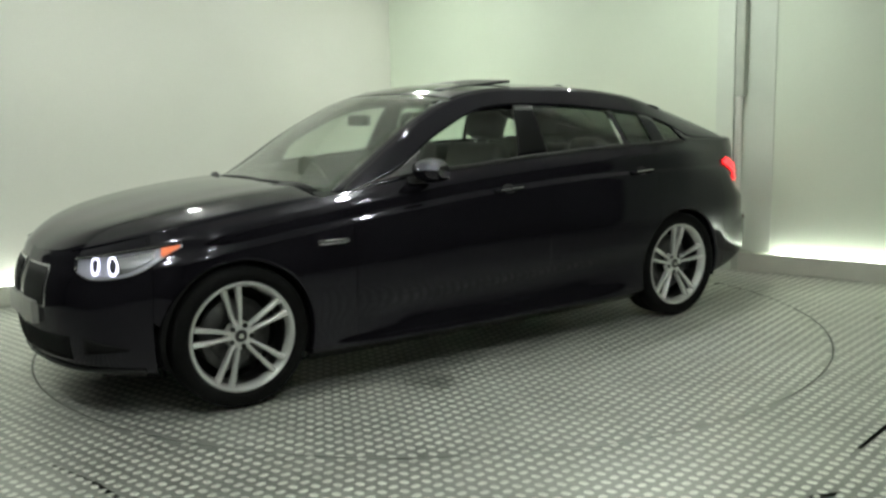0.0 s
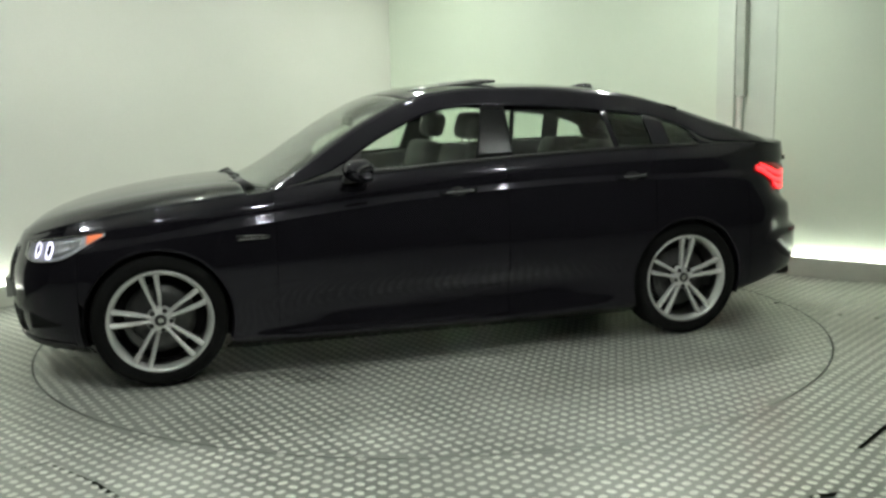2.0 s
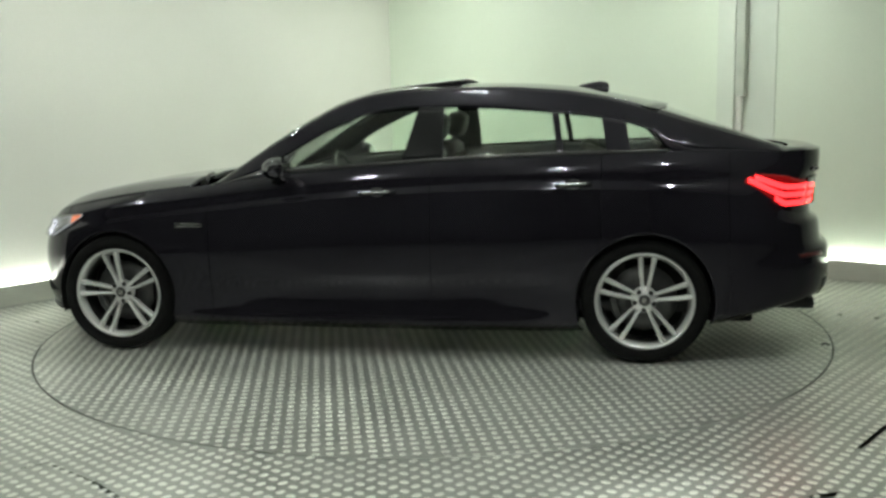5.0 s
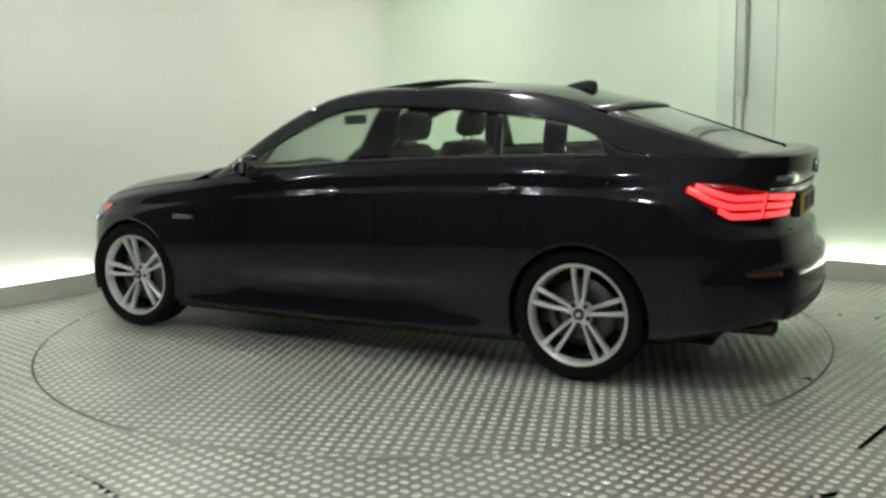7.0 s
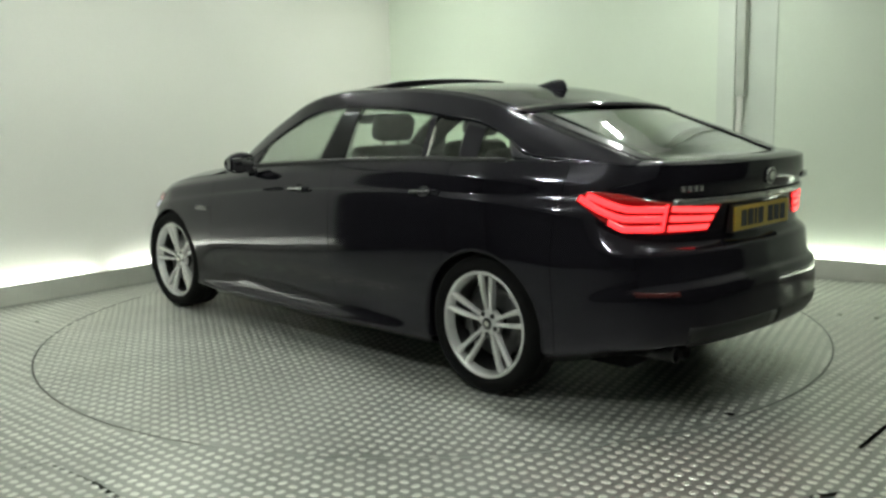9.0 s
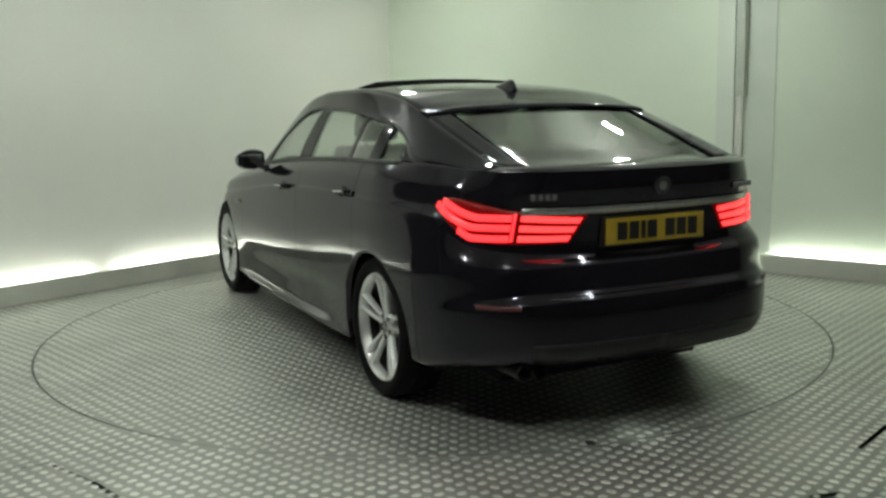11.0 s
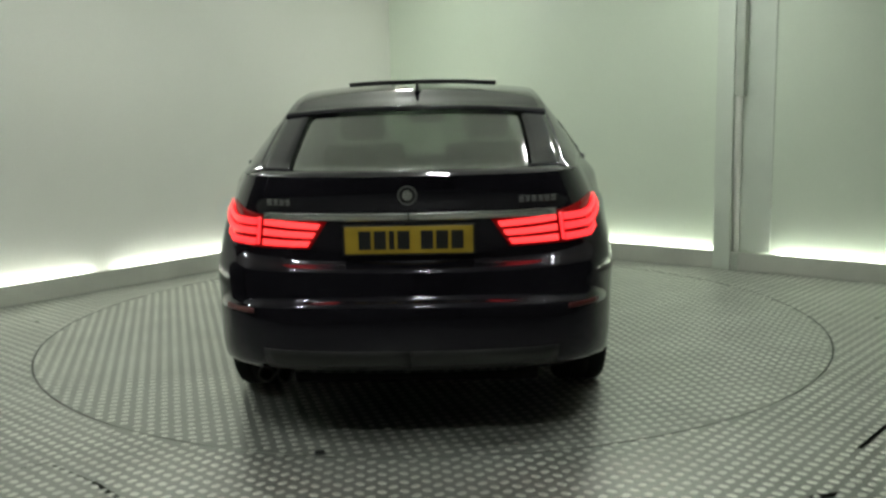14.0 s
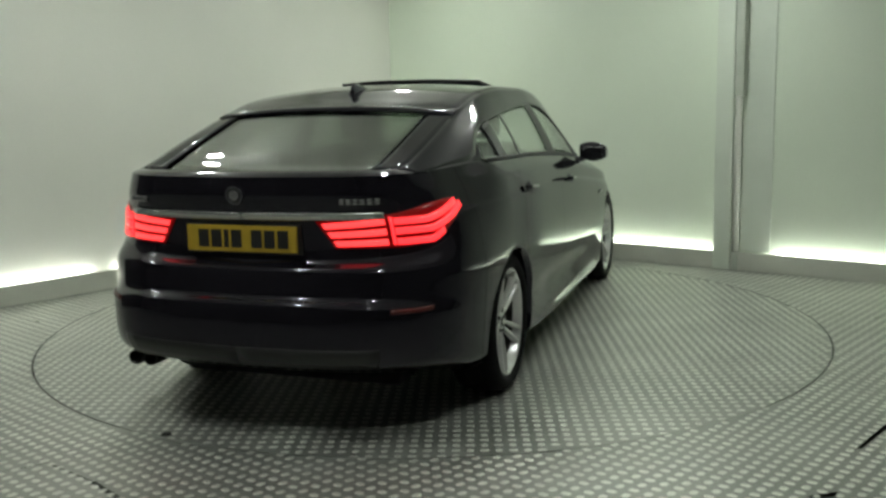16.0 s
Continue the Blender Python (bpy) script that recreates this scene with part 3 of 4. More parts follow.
def build_upper_body():
    for mirror in (False, True):
        low, top = (lambda x: belt(x).z), (lambda x: max(DLO_TOP(x), DLO_LOW(x) + 0.002))
        strip(0.93, -2.27, low, DLO_LOW, 128, 3, "belt_panel", mirror)
        strip(0.93, -2.27, top, RAIL_Z, 128, 6, "roof_rail", mirror)
        window_patch("front_window", 0.51, -0.20, 0.43, -0.285, mirror, M_GLASS, 0.006, owner="front_door")
        window_patch("mirror_sail", 0.93, 0.505, 0.93, 0.425, mirror, M_TRIM, owner="front_door")
        window_patch("centre_pillar", -0.20, -0.435, -0.285, -0.425, mirror, M_GLOSS_TRIM)
        window_patch("rear_window", -0.435, -1.065, -0.425, -1.03, mirror, M_GLASS, 0.006, owner="rear_door")
        window_patch("door_frame", -1.065, -1.10, -1.03, -1.065, mirror, M_PAINT, owner="rear_door")
        window_patch("quarter_window", -1.10, -1.67, -1.065, -1.60, mirror, M_GLASS, 0.006)
        window_patch("pillar_trim", -1.33, -1.455, -1.30, -1.43, mirror, M_PAINT, -0.003)
        window_patch("rear_pillar", -1.67, -2.27, -1.60, -2.27, mirror, M_PAINT, 0, 26, 2)
        # belt moulding
        rows = []
        for i in range(61):
            x = 0.60 - 2.24 * i / 60
            p = cabin_side(x, DLO_LOW(x))
            rows.append([p + Vector((0, d, h)) for d, h in ((-0.004, 0.012), (0.007, 0.010), (0.009, -0.006), (0.002, -0.012))])
        part("belt_moulding", both(grid_mesh(rows), mirror), M_TRIM, car, "gloss black belt moulding", True)
    top_piece("windscreen", 0.93, 0.13, 1.08, 0.20, 24, M_GLASS, 0.93)
    top_piece("roof", 0.13, -1.55, 0.20, -1.64, 67, M_PAINT, m=32)
    top_piece("roof_lining", 0.10, -1.50, 0.15, -1.55, 30, M_HEADLINER, 0.97, -0.035, 0.004)
    top_piece("rear_window", -1.53, -2.27, -1.60, -2.38, 24, M_REAR_GLASS, 0.81, -0.008)
    for sgn in (1, -1):
        for name, r0, r1, c0, c1, ta, tb in (("windscreen_pillar", 0.93, 0.13, 1.08, 0.20, 0.93, 1.0), ("tailgate_side", -1.55, -2.27, -1.64, -2.38, 0.81, 1.0)):
            rows = []
            for i in range(25):
                u = i / 24
                row = [top_point(r0 + (r1 - r0) * u, c0 + (c1 - c0) * u, ta + (tb - ta) * j / 4) for j in range(5)]
                rows.append([Vector((p.x, p.y * sgn, p.z)) for p in row])
            thick(part(name, grid_mesh(rows, flip=sgn > 0), M_PAINT, car, "", True), 0.006)
    # rear roof edge with a small spoiler lip over the rear window
    rows = []
    for j in range(33):
        t = j / 16 - 1
        p = top_point(-1.55, -1.64, t)
        rows.append([p + Vector((0.10, 0, 0.024)), p + Vector((0.03, 0, 0.012)), p + Vector((-0.055, 0, -0.008)), p + Vector((-0.05, 0, -0.018)), p + Vector((0.05, 0, -0.008))])
    for row in rows:
        row[0].z -= 0.022
    part("roof_spoiler", grid_mesh(rows), M_PAINT, car, "", True)
    # tailgate top from the rear window to its rounded rear edge
    def edge_at_x(x):
        p = belt(x)
        return Vector((x, p.y, p.z))

    y_end = edge_at_x(-2.37).y
    rows = []
    for i in range(13):
        u = i / 12
        row = []
        for j in range(33):
            t = j / 16 - 1
            a = top_point(-2.27, -2.38, t)
            a.y = abs(a.y) * (1 if t >= 0 else -1)
            b = line_point(9, s_of_y(min(y_end * abs(t) / LINES[9][0](-2.5), 0.9)))
            b.y = y_end * t
            p = a.lerp(b, u)
            p.z += 0.014 * math.sin(math.pi * u ** 1.4) * (1 - 0.6 * abs(t) ** 3)
            row.append(p)
        side = edge_at_x(-2.27 - 0.10 * u)
        rows.append([Vector((side.x, -side.y, side.z))] + row + [side])
    part("tailgate_top", grid_mesh(rows, flip=True), M_PAINT, car, "", True)
    # bonnet
    rows = []
    HOOD_Z = curve((1.02, 1.024), (1.12, 1.021), (1.3, 1.010), (1.49, 0.990), (1.67, 0.964), (1.856, 0.928), (2.04, 0.878), (2.12, 0.845), (2.18, 0.810), (2.25, 0.752))
    for i in range(49):
        u = i / 48
        x = 1.06 + (2.2485 - 1.06) * (1 - (1 - u) ** 1.6)
        s = s_of_x(x)
        for _ in range(3):
            s = s_of_x(PLAN_X(s) + (x - line_point(9, s).x))
        e = line_point(9, s)
        row = []
        for j in range(33):
            t = j / 16 - 1
            crease = 0.010 * math.exp(-((abs(t) - 0.72) / 0.16) ** 2) * ease((2.25 - x) / 0.4)
            row.append((x, e.y * t, HOOD_Z(x) + (e.z - HOOD_Z(x)) * abs(t) ** 3.4 + crease))
        rows.append(row)
    thick(part("bonnet", grid_mesh(rows), M_PAINT, car, "black bonnet", True), 0.006)
    # cowl under the wipers
    rows = [[(x, y, 0.94 + 0.035 * (1 - (y / 0.85) ** 2) + dz) for y in np.linspace(-0.84, 0.84, 17)] for x, dz in ((1.08, 0.0), (1.0, 0.0), (0.9, 0.02))]
    part("cowl", grid_mesh(rows), M_TRIM, car)
    for y0, y1 in ((-0.55, 0.02), (0.02, 0.55)):
        bm = bmesh.new()
        for i in range(12):
            u = i / 12
            y = y0 + (y1 - y0) * u
            add_box(bm, (-0.012, 0, -0.008), (0.012, abs(y1 - y0) / 11, 0.010), 0.002, Matrix.Translation((1.085 - 0.05 * u, y, 1.0 + 0.01 * math.sin(u * 3.1) + 0.012 * (1 - (y / 0.6) ** 2))))
        part("wiper", bm, M_TRIM, car)
    # bonnet's rear corner moulding beside the wipers
    for sgn in (1, -1):
        rows = []
        for i in range(9):
            u = i / 8
            rows.append([(1.16 - 0.10 * u, sgn * (0.38 + 0.10 * u), 0.985 + 0.035 * u), (1.15 - 0.12 * u, sgn * (0.46 + 0.16 * u), 0.975 + 0.045 * u), (1.12 - 0.12 * u, sgn * (0.52 + 0.2 * u), 0.955 + 0.035 * u)])
        thick(part("washer_cover", grid_mesh(rows, flip=sgn < 0), M_TRIM, car, "", True), 0.02)
    # sunroof panel tilted up at its rear edge
    rows = []
    for i in range(15):
        u = i / 14
        x = 0.06 - 0.535 * u
        rows.append([(x, 0.45 * (j / 12 - 1), ROOF_Z(0.06) - 0.004 + (1.578 - ROOF_Z(0.06)) * (u ** 0.75) - 0.016 * (j / 12 - 1) ** 2) for j in range(25)])
    thick(part("sunroof_panel", grid_mesh(rows, flip=True), M_TRIM, car, "dark glass sunroof panel, tilted open", True), 0.014)
    # aerial fin
    bm = bmesh.new()
    prof = [(-1.13, 0.0, 0.022), (-1.18, 0.022, 0.026), (-1.24, 0.042, 0.024), (-1.29, 0.056, 0.018), (-1.325, 0.058, 0.010), (-1.34, 0.045, 0.010), (-1.335, 0.0, 0.02)]
    rows = []
    for x, h, w in prof:
        z = ROOF_Z(x) - 0.006
        rows.append([(x, -w - 0.006, z), (x, -w * 0.6, z + h * 0.6), (x, 0, z + h + 0.001), (x, w * 0.6, z + h * 0.6), (x, w + 0.006, z)])
    part("aerial_fin", grid_mesh(rows, flip=True), M_PAINT, car, "", True)


build_lower_body()
build_upper_body()



# ---- wheels ----
def lathe(profile, seg=64):
    """Turn (radius, y) points round the y axis."""
    rows = []
    for i in range(seg + 1):
        a = 2 * math.pi * i / seg
        rows.append([(r * math.cos(a), y, r * math.sin(a)) for r, y in profile])
    bm = grid_mesh(rows)
    bmesh.ops.remove_doubles(bm, verts=bm.verts[:], dist=1e-5)
    return bm


def build_wheel():
    """Twin-spoke wheel about the origin, outer side towards +y, lip face at y = 0."""
    w = part("wheel", lathe([(0.236, -0.045), (0.243, -0.022), (0.250, -0.008), (0.256, 0.0), (0.265, 0.001), (0.269, -0.004), (0.270, -0.012)]), M_ALLOY, car,
             "silver twin-spoke alloy wheel", True)
    prof = [(0.262, -0.215), (0.285, -0.228), (0.315, -0.226), (0.333, -0.215), (0.343, -0.195), (0.345, -0.16), (0.345, -0.15), (0.340, -0.148), (0.340, -0.142), (0.345, -0.14), (0.345, -0.075), (0.340, -0.073),
            (0.340, -0.067), (0.345, -0.065), (0.345, -0.05), (0.343, -0.018), (0.333, 0.004), (0.318, 0.014), (0.300, 0.017), (0.284, 0.013), (0.274, 0.004), (0.268, -0.008)]
    part("tyre", lathe(prof, 72), M_TYRE, w, "black tyre", True)
    for k in range(5):
        for sgn in (-1, 1):
            a = math.radians(72 * k + sgn * 13.5)
            b = math.radians(72 * k + sgn * 8.6)
            rows = []
            for i in range(9):
                u = i / 8
                r = 0.052 + (0.247 - 0.052) * u
                ang = a + (b - a) * u ** 0.6
                half = 0.0095 + 0.0052 * u ** 1.5
                y = -0.040 + 0.034 * u ** 1.3 + 0.006 * math.sin(u * math.pi)
                c, d = math.cos(ang), math.sin(ang)
                sec = ((-half, -0.030), (-half, -0.007), (-half * 0.6, 0.0), (0, 0.0015), (half * 0.6, 0.0), (half, -0.007), (half, -0.030))
                rows.append([(r * c - v * d, y + h, r * d + v * c) for v, h in sec])
            part("spoke", grid_mesh(rows), M_ALLOY, w, "", True)
    part("rim_barrel", lathe([(0.245, -0.205), (0.238, -0.19), (0.235, -0.05), (0.236, -0.045)], 48), M_TRIM, w, "", True)
    part("hub", lathe([(0.0, -0.034), (0.034, -0.034), (0.040, -0.037), (0.062, -0.041), (0.072, -0.05), (0.074, -0.075)], 40), M_ALLOY, w, "", True)
    part("hub_cap", lathe([(0.0, -0.030), (0.024, -0.0305), (0.030, -0.032), (0.033, -0.036)], 32), M_INK, w, "dark round hub cap", True)
    part("cap_emblem", lathe([(0.0, -0.0285), (0.014, -0.0287), (0.015, -0.031)], 24), M_SATIN, w)
    for k in range(5):
        a = math.radians(72 * k + 36)
        bm = bmesh.new()
        add_cyl(bm, 0.0125, 0.0125, 0.008, 14, Matrix.Translation((0.053 * math.cos(a), -0.038, 0.053 * math.sin(a))) @ pose(0, 0, 0, 90, 0, 0))
        part("wheel_bolt", bm, M_INK, w)
    part("brake_disc", lathe([(0.07, -0.10), (0.10, -0.098), (0.178, -0.098), (0.180, -0.104), (0.18, -0.125)], 48), M_DISC, w, "dull steel brake disc", True)
    rows = []
    for i in range(13):
        a = math.radians(146 + 58 * i / 12)
        k = 0.006 if i in (0, 12) else 0.0
        rows.append([(r * math.cos(a), y, r * math.sin(a)) for r, y in ((0.143 + k, -0.13), (0.143 + k, -0.082 - k), (0.150, -0.076 - k), (0.180, -0.076 - k), (0.187 - k, -0.082 - k), (0.187 - k, -0.13))])
    bm = grid_mesh(rows)
    bm.verts.ensure_lookup_table()
    for first in (0, 72):
        bm.faces.new([bm.verts[first + j] for j in range(6)])
    part("brake_caliper", bm, M_DISC, w)
    part("wheel_well", lathe([(0.0, -0.16), (0.235, -0.16)], 32), M_LINER, w)
    return w


def place_wheels():
    first = build_wheel()
    lip = 0.905
    # angle seen from outside; x runs backwards there on the left side
    spots = [(AXLES[0], 1, 29), (AXLES[1], 1, 15), (AXLES[0], -1, 50), (AXLES[1], -1, 8)]
    for i, (x, side, phase) in enumerate(spots):
        m = Matrix.Translation((x, lip * side, HUB_Z)) @ pose(0, 0, 0, 0, 0, 0 if side > 0 else 180) @ pose(0, 0, 0, 0, 180 + phase if side > 0 else phase, 0)
        if i == 0:
            first.matrix_basis = m
        else:
            copy_thing(first, m)


place_wheels()


# ---- lamps, plates and trim on the skin ----
def skin_patch(name, cols, out, mat, mirror, parent=None, label="", rows_n=6, depth=0.004):
    """cols: (plan length at the top, at the bottom, low z, high z) from end to end."""
    rows = []
    for st, sb, lo, hi in cols:
        rows.append([skin(sb + (st - sb) * j / rows_n, lo + (hi - lo) * j / rows_n, out) for j in range(rows_n + 1)])
    bm = grid_mesh(rows)
    return thick(part(name, both(bm, mirror), mat, parent or car, label, True), depth)


def spread(a, b, n):
    return [a + (b - a) * i / n for i in range(n + 1)]


def build_tail_lamps():
    st, s1, s2, s3, s4 = s_of_x(-2.075), s_of_x(-2.15), s_of_x(-2.28), s_of_y(0.70), s_of_y(0.365)
    hi = curve((st, 0.998), (s1, 1.022), (s2, 1.014), (s3, 0.979), (s4, 0.952))
    lo = curve((st, 0.978), (s1, 0.948), (s2, 0.880), (s3, 0.838), (s4, 0.838))

    def cols(a, b, w0, w1, n, slant=0.0):
        out = []
        for i, s in enumerate(spread(a, b, n)):
            l, h = lo(s), hi(s)
            k = slant * ease((s - (s4 - 0.3)) / 0.3)
            out.append((s - k * (1 - w1), s - k * (1 - w0), l + (h - l) * w0, l + (h - l) * w1))
        return out
    split = s_of_y(0.665)
    for mirror in (False, True):
        lamp = skin_patch("tail_lamp", cols(st, s4, 0.0, 1.0, 30, 0.075), 0.004, M_RED_LENS, mirror, None, "red tail lamp, lit")
        for w0, w1 in ((0.08, 0.27), (0.40, 0.59), (0.72, 0.91)):
            skin_patch("light_bar", cols(split + 0.010, s4 - 0.02, w0, w1, 14, 0.07), 0.010, M_RED_HOT, mirror, lamp, "glowing red light bar", 2)
        # outer bars run level from the split, then bend up to the lamp's tip
        for z0, z1, bend, end in ((0.948, 1.004, s_of_x(-2.345), st + 0.055), (0.907, 0.990, s_of_x(-2.335), st + 0.018), (0.862, 0.893, s_of_x(-2.34), s_of_x(-2.27))):
            bar = []
            for s in spread(split - 0.03, end, 22):
                k = min(max((bend - s) / (bend - end), 0.0), 1.0)
                zc = z0 + (z1 - z0) * (k * k * (2 - k) * 0.6 + k * 0.4)
                bar.append((s, s, zc - 0.0135, zc + 0.0135))
            skin_patch("light_bar", bar, 0.010, M_RED_GLOW, mirror, lamp, "glowing red light bar", 2)
        skin_patch("light_bar", [(s, s, 0.850, 0.966) for s in (split - 0.026, split - 0.012)], 0.010, M_RED_GLOW, mirror, lamp, "glowing red light bar", 3)
        skin_patch("reflector", [(s, s, 0.575, 0.594) for s in spread(s_of_y(0.80), s_of_y(0.66), 6)], 0.004, M_RED_DULL, mirror, None, "dull red reflector", 2)
    # bright strip over the plate
    for mirror in (False, True):
        skin_patch("tailgate_strip", [(s, s, 0.958, 0.990) for s in spread(s_of_y(0.66), S_END - 0.001, 14)], 0.012, M_SATIN, mirror, None, "satin chrome strip", 3, 0.01)
        skin_patch("rear_valance", [(s, s, 0.345, 0.43) for s in spread(s_of_y(0.62), S_END - 0.001, 10)], 0.006, M_TRIM, mirror, None, "matt black rear valance", 3, 0.006)
    # number plate with its characters as bars
    px = skin(S_END, 0.876).x
    part("plate_holder", box((px - 0.0065, -0.272, 0.812), (px + 0.07, 0.272, 0.938), 0.004), M_TRIM, car)
    plate = part("number_plate", box((px - 0.016, -0.262, 0.820), (px - 0.006, 0.262, 0.932), 0.003), M_YELLOW, car, "yellow rear number plate")
    y = 0.205
    for wide in (0.05, 0.05, 0.022, 0.05, 0, 0.05, 0.05, 0.05):
        if wide:
            part("plate_bar", box((px - 0.0185, y - wide, 0.838), (px - 0.0155, y, 0.914)), M_INK, plate)
        y -= (wide or 0.022) + 0.012
    rx = skin(S_END, 1.062).x
    for name, r, d, mat in (("roundel", 0.041, 0.010, M_CHROME), ("roundel_face", 0.034, 0.012, M_INK), ("roundel_centre", 0.022, 0.0135, M_SATIN)):
        bm = bmesh.new()
        add_cyl(bm, r, r * 0.97, d, 32, Matrix.Translation((rx - d / 2, 0, 1.062)) @ pose(0, 0, 0, 0, -90 - 6, 0))
        part(name, bm, mat, car, "round badge" if name == "roundel" else "")
    for y0, y1 in ((0.585, 0.48), (-0.45, -0.61)):
        yy = y0
        while yy > y1:
            s = s_of_y(abs(yy) / 0.94)
            p = skin(s, 1.035)
            part("badge_bar", box((p.x - 0.004, yy - 0.02, 1.022), (p.x + 0.01, yy, 1.046), 0.002), M_SATIN, car)
            yy -= 0.027
    # twin exhaust tips under the rear bumper, the shade there put into their dark steel
    for yc in (0.545, 0.625):
        rows = []
        for i in range(21):
            a = 2 * math.pi * i / 20
            rows.append([(x, yc + r * math.cos(a), 0.300 + r * math.sin(a)) for x, r in ((-2.2, 0.033), (-2.445, 0.035), (-2.455, 0.033), (-2.448, 0.029), (-2.3, 0.028))])
        part("exhaust_tip", grid_mesh(rows), M_SHADED_STEEL, car, "dark round exhaust tip", True)


build_tail_lamps()


def ring_on_skin(yc, zc, r0, r1, out, n=28):
    rows = []
    for i in range(n + 1):
        a = 2 * math.pi * i / n
        row = []
        for r, o in ((r0, out), (r1, out)):
            y, z = yc + 0.40 * r * math.cos(a), zc + r * math.sin(a)
            row.append(skin(s_of_y(y / 0.975, False), z, o))
        rows.append(row)
    return grid_mesh(rows, flip=True)


def build_front():
    s0, s1, s2 = s_of_y(0.545, False), s_of_x(2.05), s_of_x(1.79)
    hi = curve((s0, 0.742), (s1, 0.772), (s2, 0.812))
    lo = curve((s0, 0.680), (s0 + 0.10, 0.654), (s1, 0.668), (s2, 0.795))
    amber = s1 + (s2 - s1) * 0.66
    for mirror in (False, True):
        h = skin_patch("headlamp", [(s, s, lo(s), hi(s)) for s in spread(s0, s2, 26)], 0.003, M_LAMP_INNER, mirror, None, "clear headlamp with two glowing rings", 6, 0.002)
        for yc in (0.625, 0.695):
            bm = ring_on_skin(yc, 0.714, 0.0, 0.031, 0.008)
            part("projector", both(clean(bm), mirror), M_LAMP_LENS, h, "dark projector lens", True)
            thick(part("light_ring", both(ring_on_skin(yc, 0.714, 0.033, 0.042, 0.010), mirror), M_WHITE_GLOW, h, "glowing white ring", True), 0.003)
        # dark brow over the lamp, a bright bowl behind the outer ring and a dark rib beside it
        skin_patch("lamp_brow", [(s, s, hi(s) - 0.006, hi(s) + 0.006) for s in spread(s0, s2, 26)], 0.012, M_TRIM, mirror, h, "dark brow", 2, 0.006)
        skin_patch("reflector_bowl", [(s, s, lo(s) + 0.016, hi(s) - 0.014) for s in spread(s1 - 0.045, amber - 0.03, 12)], 0.006, M_ALLOY, mirror, h, "bright reflector bowl", 4, 0.002)
        for k in range(2):
            sr = s1 - 0.012 + k * (amber - s1) * 0.55
            skin_patch("lamp_rib", [(s - 0.012, s + 0.012, lo(s) + 0.014, hi(s) - 0.012) for s in (sr, sr + 0.004)], 0.010, M_TRIM, mirror, h, "dark rib", 4, 0.002)
        skin_patch("turn_lamp", [(s, s, lo(s) + 0.003, hi(s) - 0.003) for s in spread(amber, s2 - 0.01, 10)], 0.008, M_AMBER_GLOW, mirror, h, "amber turn lamp", 3, 0.002)
        skin_patch("lamp_cover", [(s, s, lo(s), hi(s)) for s in spread(s0, s2, 26)], 0.020, M_CLEAR, mirror, h, "clear cover", 6, 0.003)
        # kidney grille half
        fr = [(s, s, 0.50, 0.70) for s in spread(s_of_y(0.045, False), s_of_y(0.33, False), 10)]
        k = skin_patch("kidney_grille", fr, 0.004, M_SATIN, mirror, None, "dark kidney grille with satin frame", 6, 0.006)
        skin_patch("grille_mesh", [(s, s, 0.512, 0.688) for s in spread(s_of_y(0.058, False), s_of_y(0.318, False), 10)], 0.008, M_LINER, mirror, k, "", 4, 0.002)
        for i in range(9):
            y = 0.075 + 0.028 * i
            sa, sb = s_of_y(y, False), s_of_y(y + 0.010, False)
            skin_patch("grille_slat", [(s, s, 0.514, 0.686) for s in (sa, sb)], 0.010, M_TRIM, mirror, k, "", 4, 0.006)
        skin_patch("air_intake", [(s, s, 0.27, 0.38) for s in spread(0.002, s_of_y(0.50, False), 10)], 0.004, M_LINER, mirror, None, "dark lower air intake", 4)
        skin_patch("fog_recess", [(s, s, 0.30 + 0.004 * k, 0.385 - 0.006 * k) for k, s in enumerate(spread(s_of_y(0.58, False), s_of_y(0.76, False), 8))], 0.004, M_LINER, mirror, None, "dark corner intake", 4)
        skin_patch("front_splitter", [(s, s, 0.215, 0.235) for s in spread(0.002, s_of_x(1.98), 24)], 0.016, M_TRIM, mirror, None, "", 2, 0.014)
    part("front_plate", box((2.305, -0.262, 0.415), (2.338, 0.262, 0.526), 0.003), M_WHITE_PLATE, car, "white front number plate")


build_front()


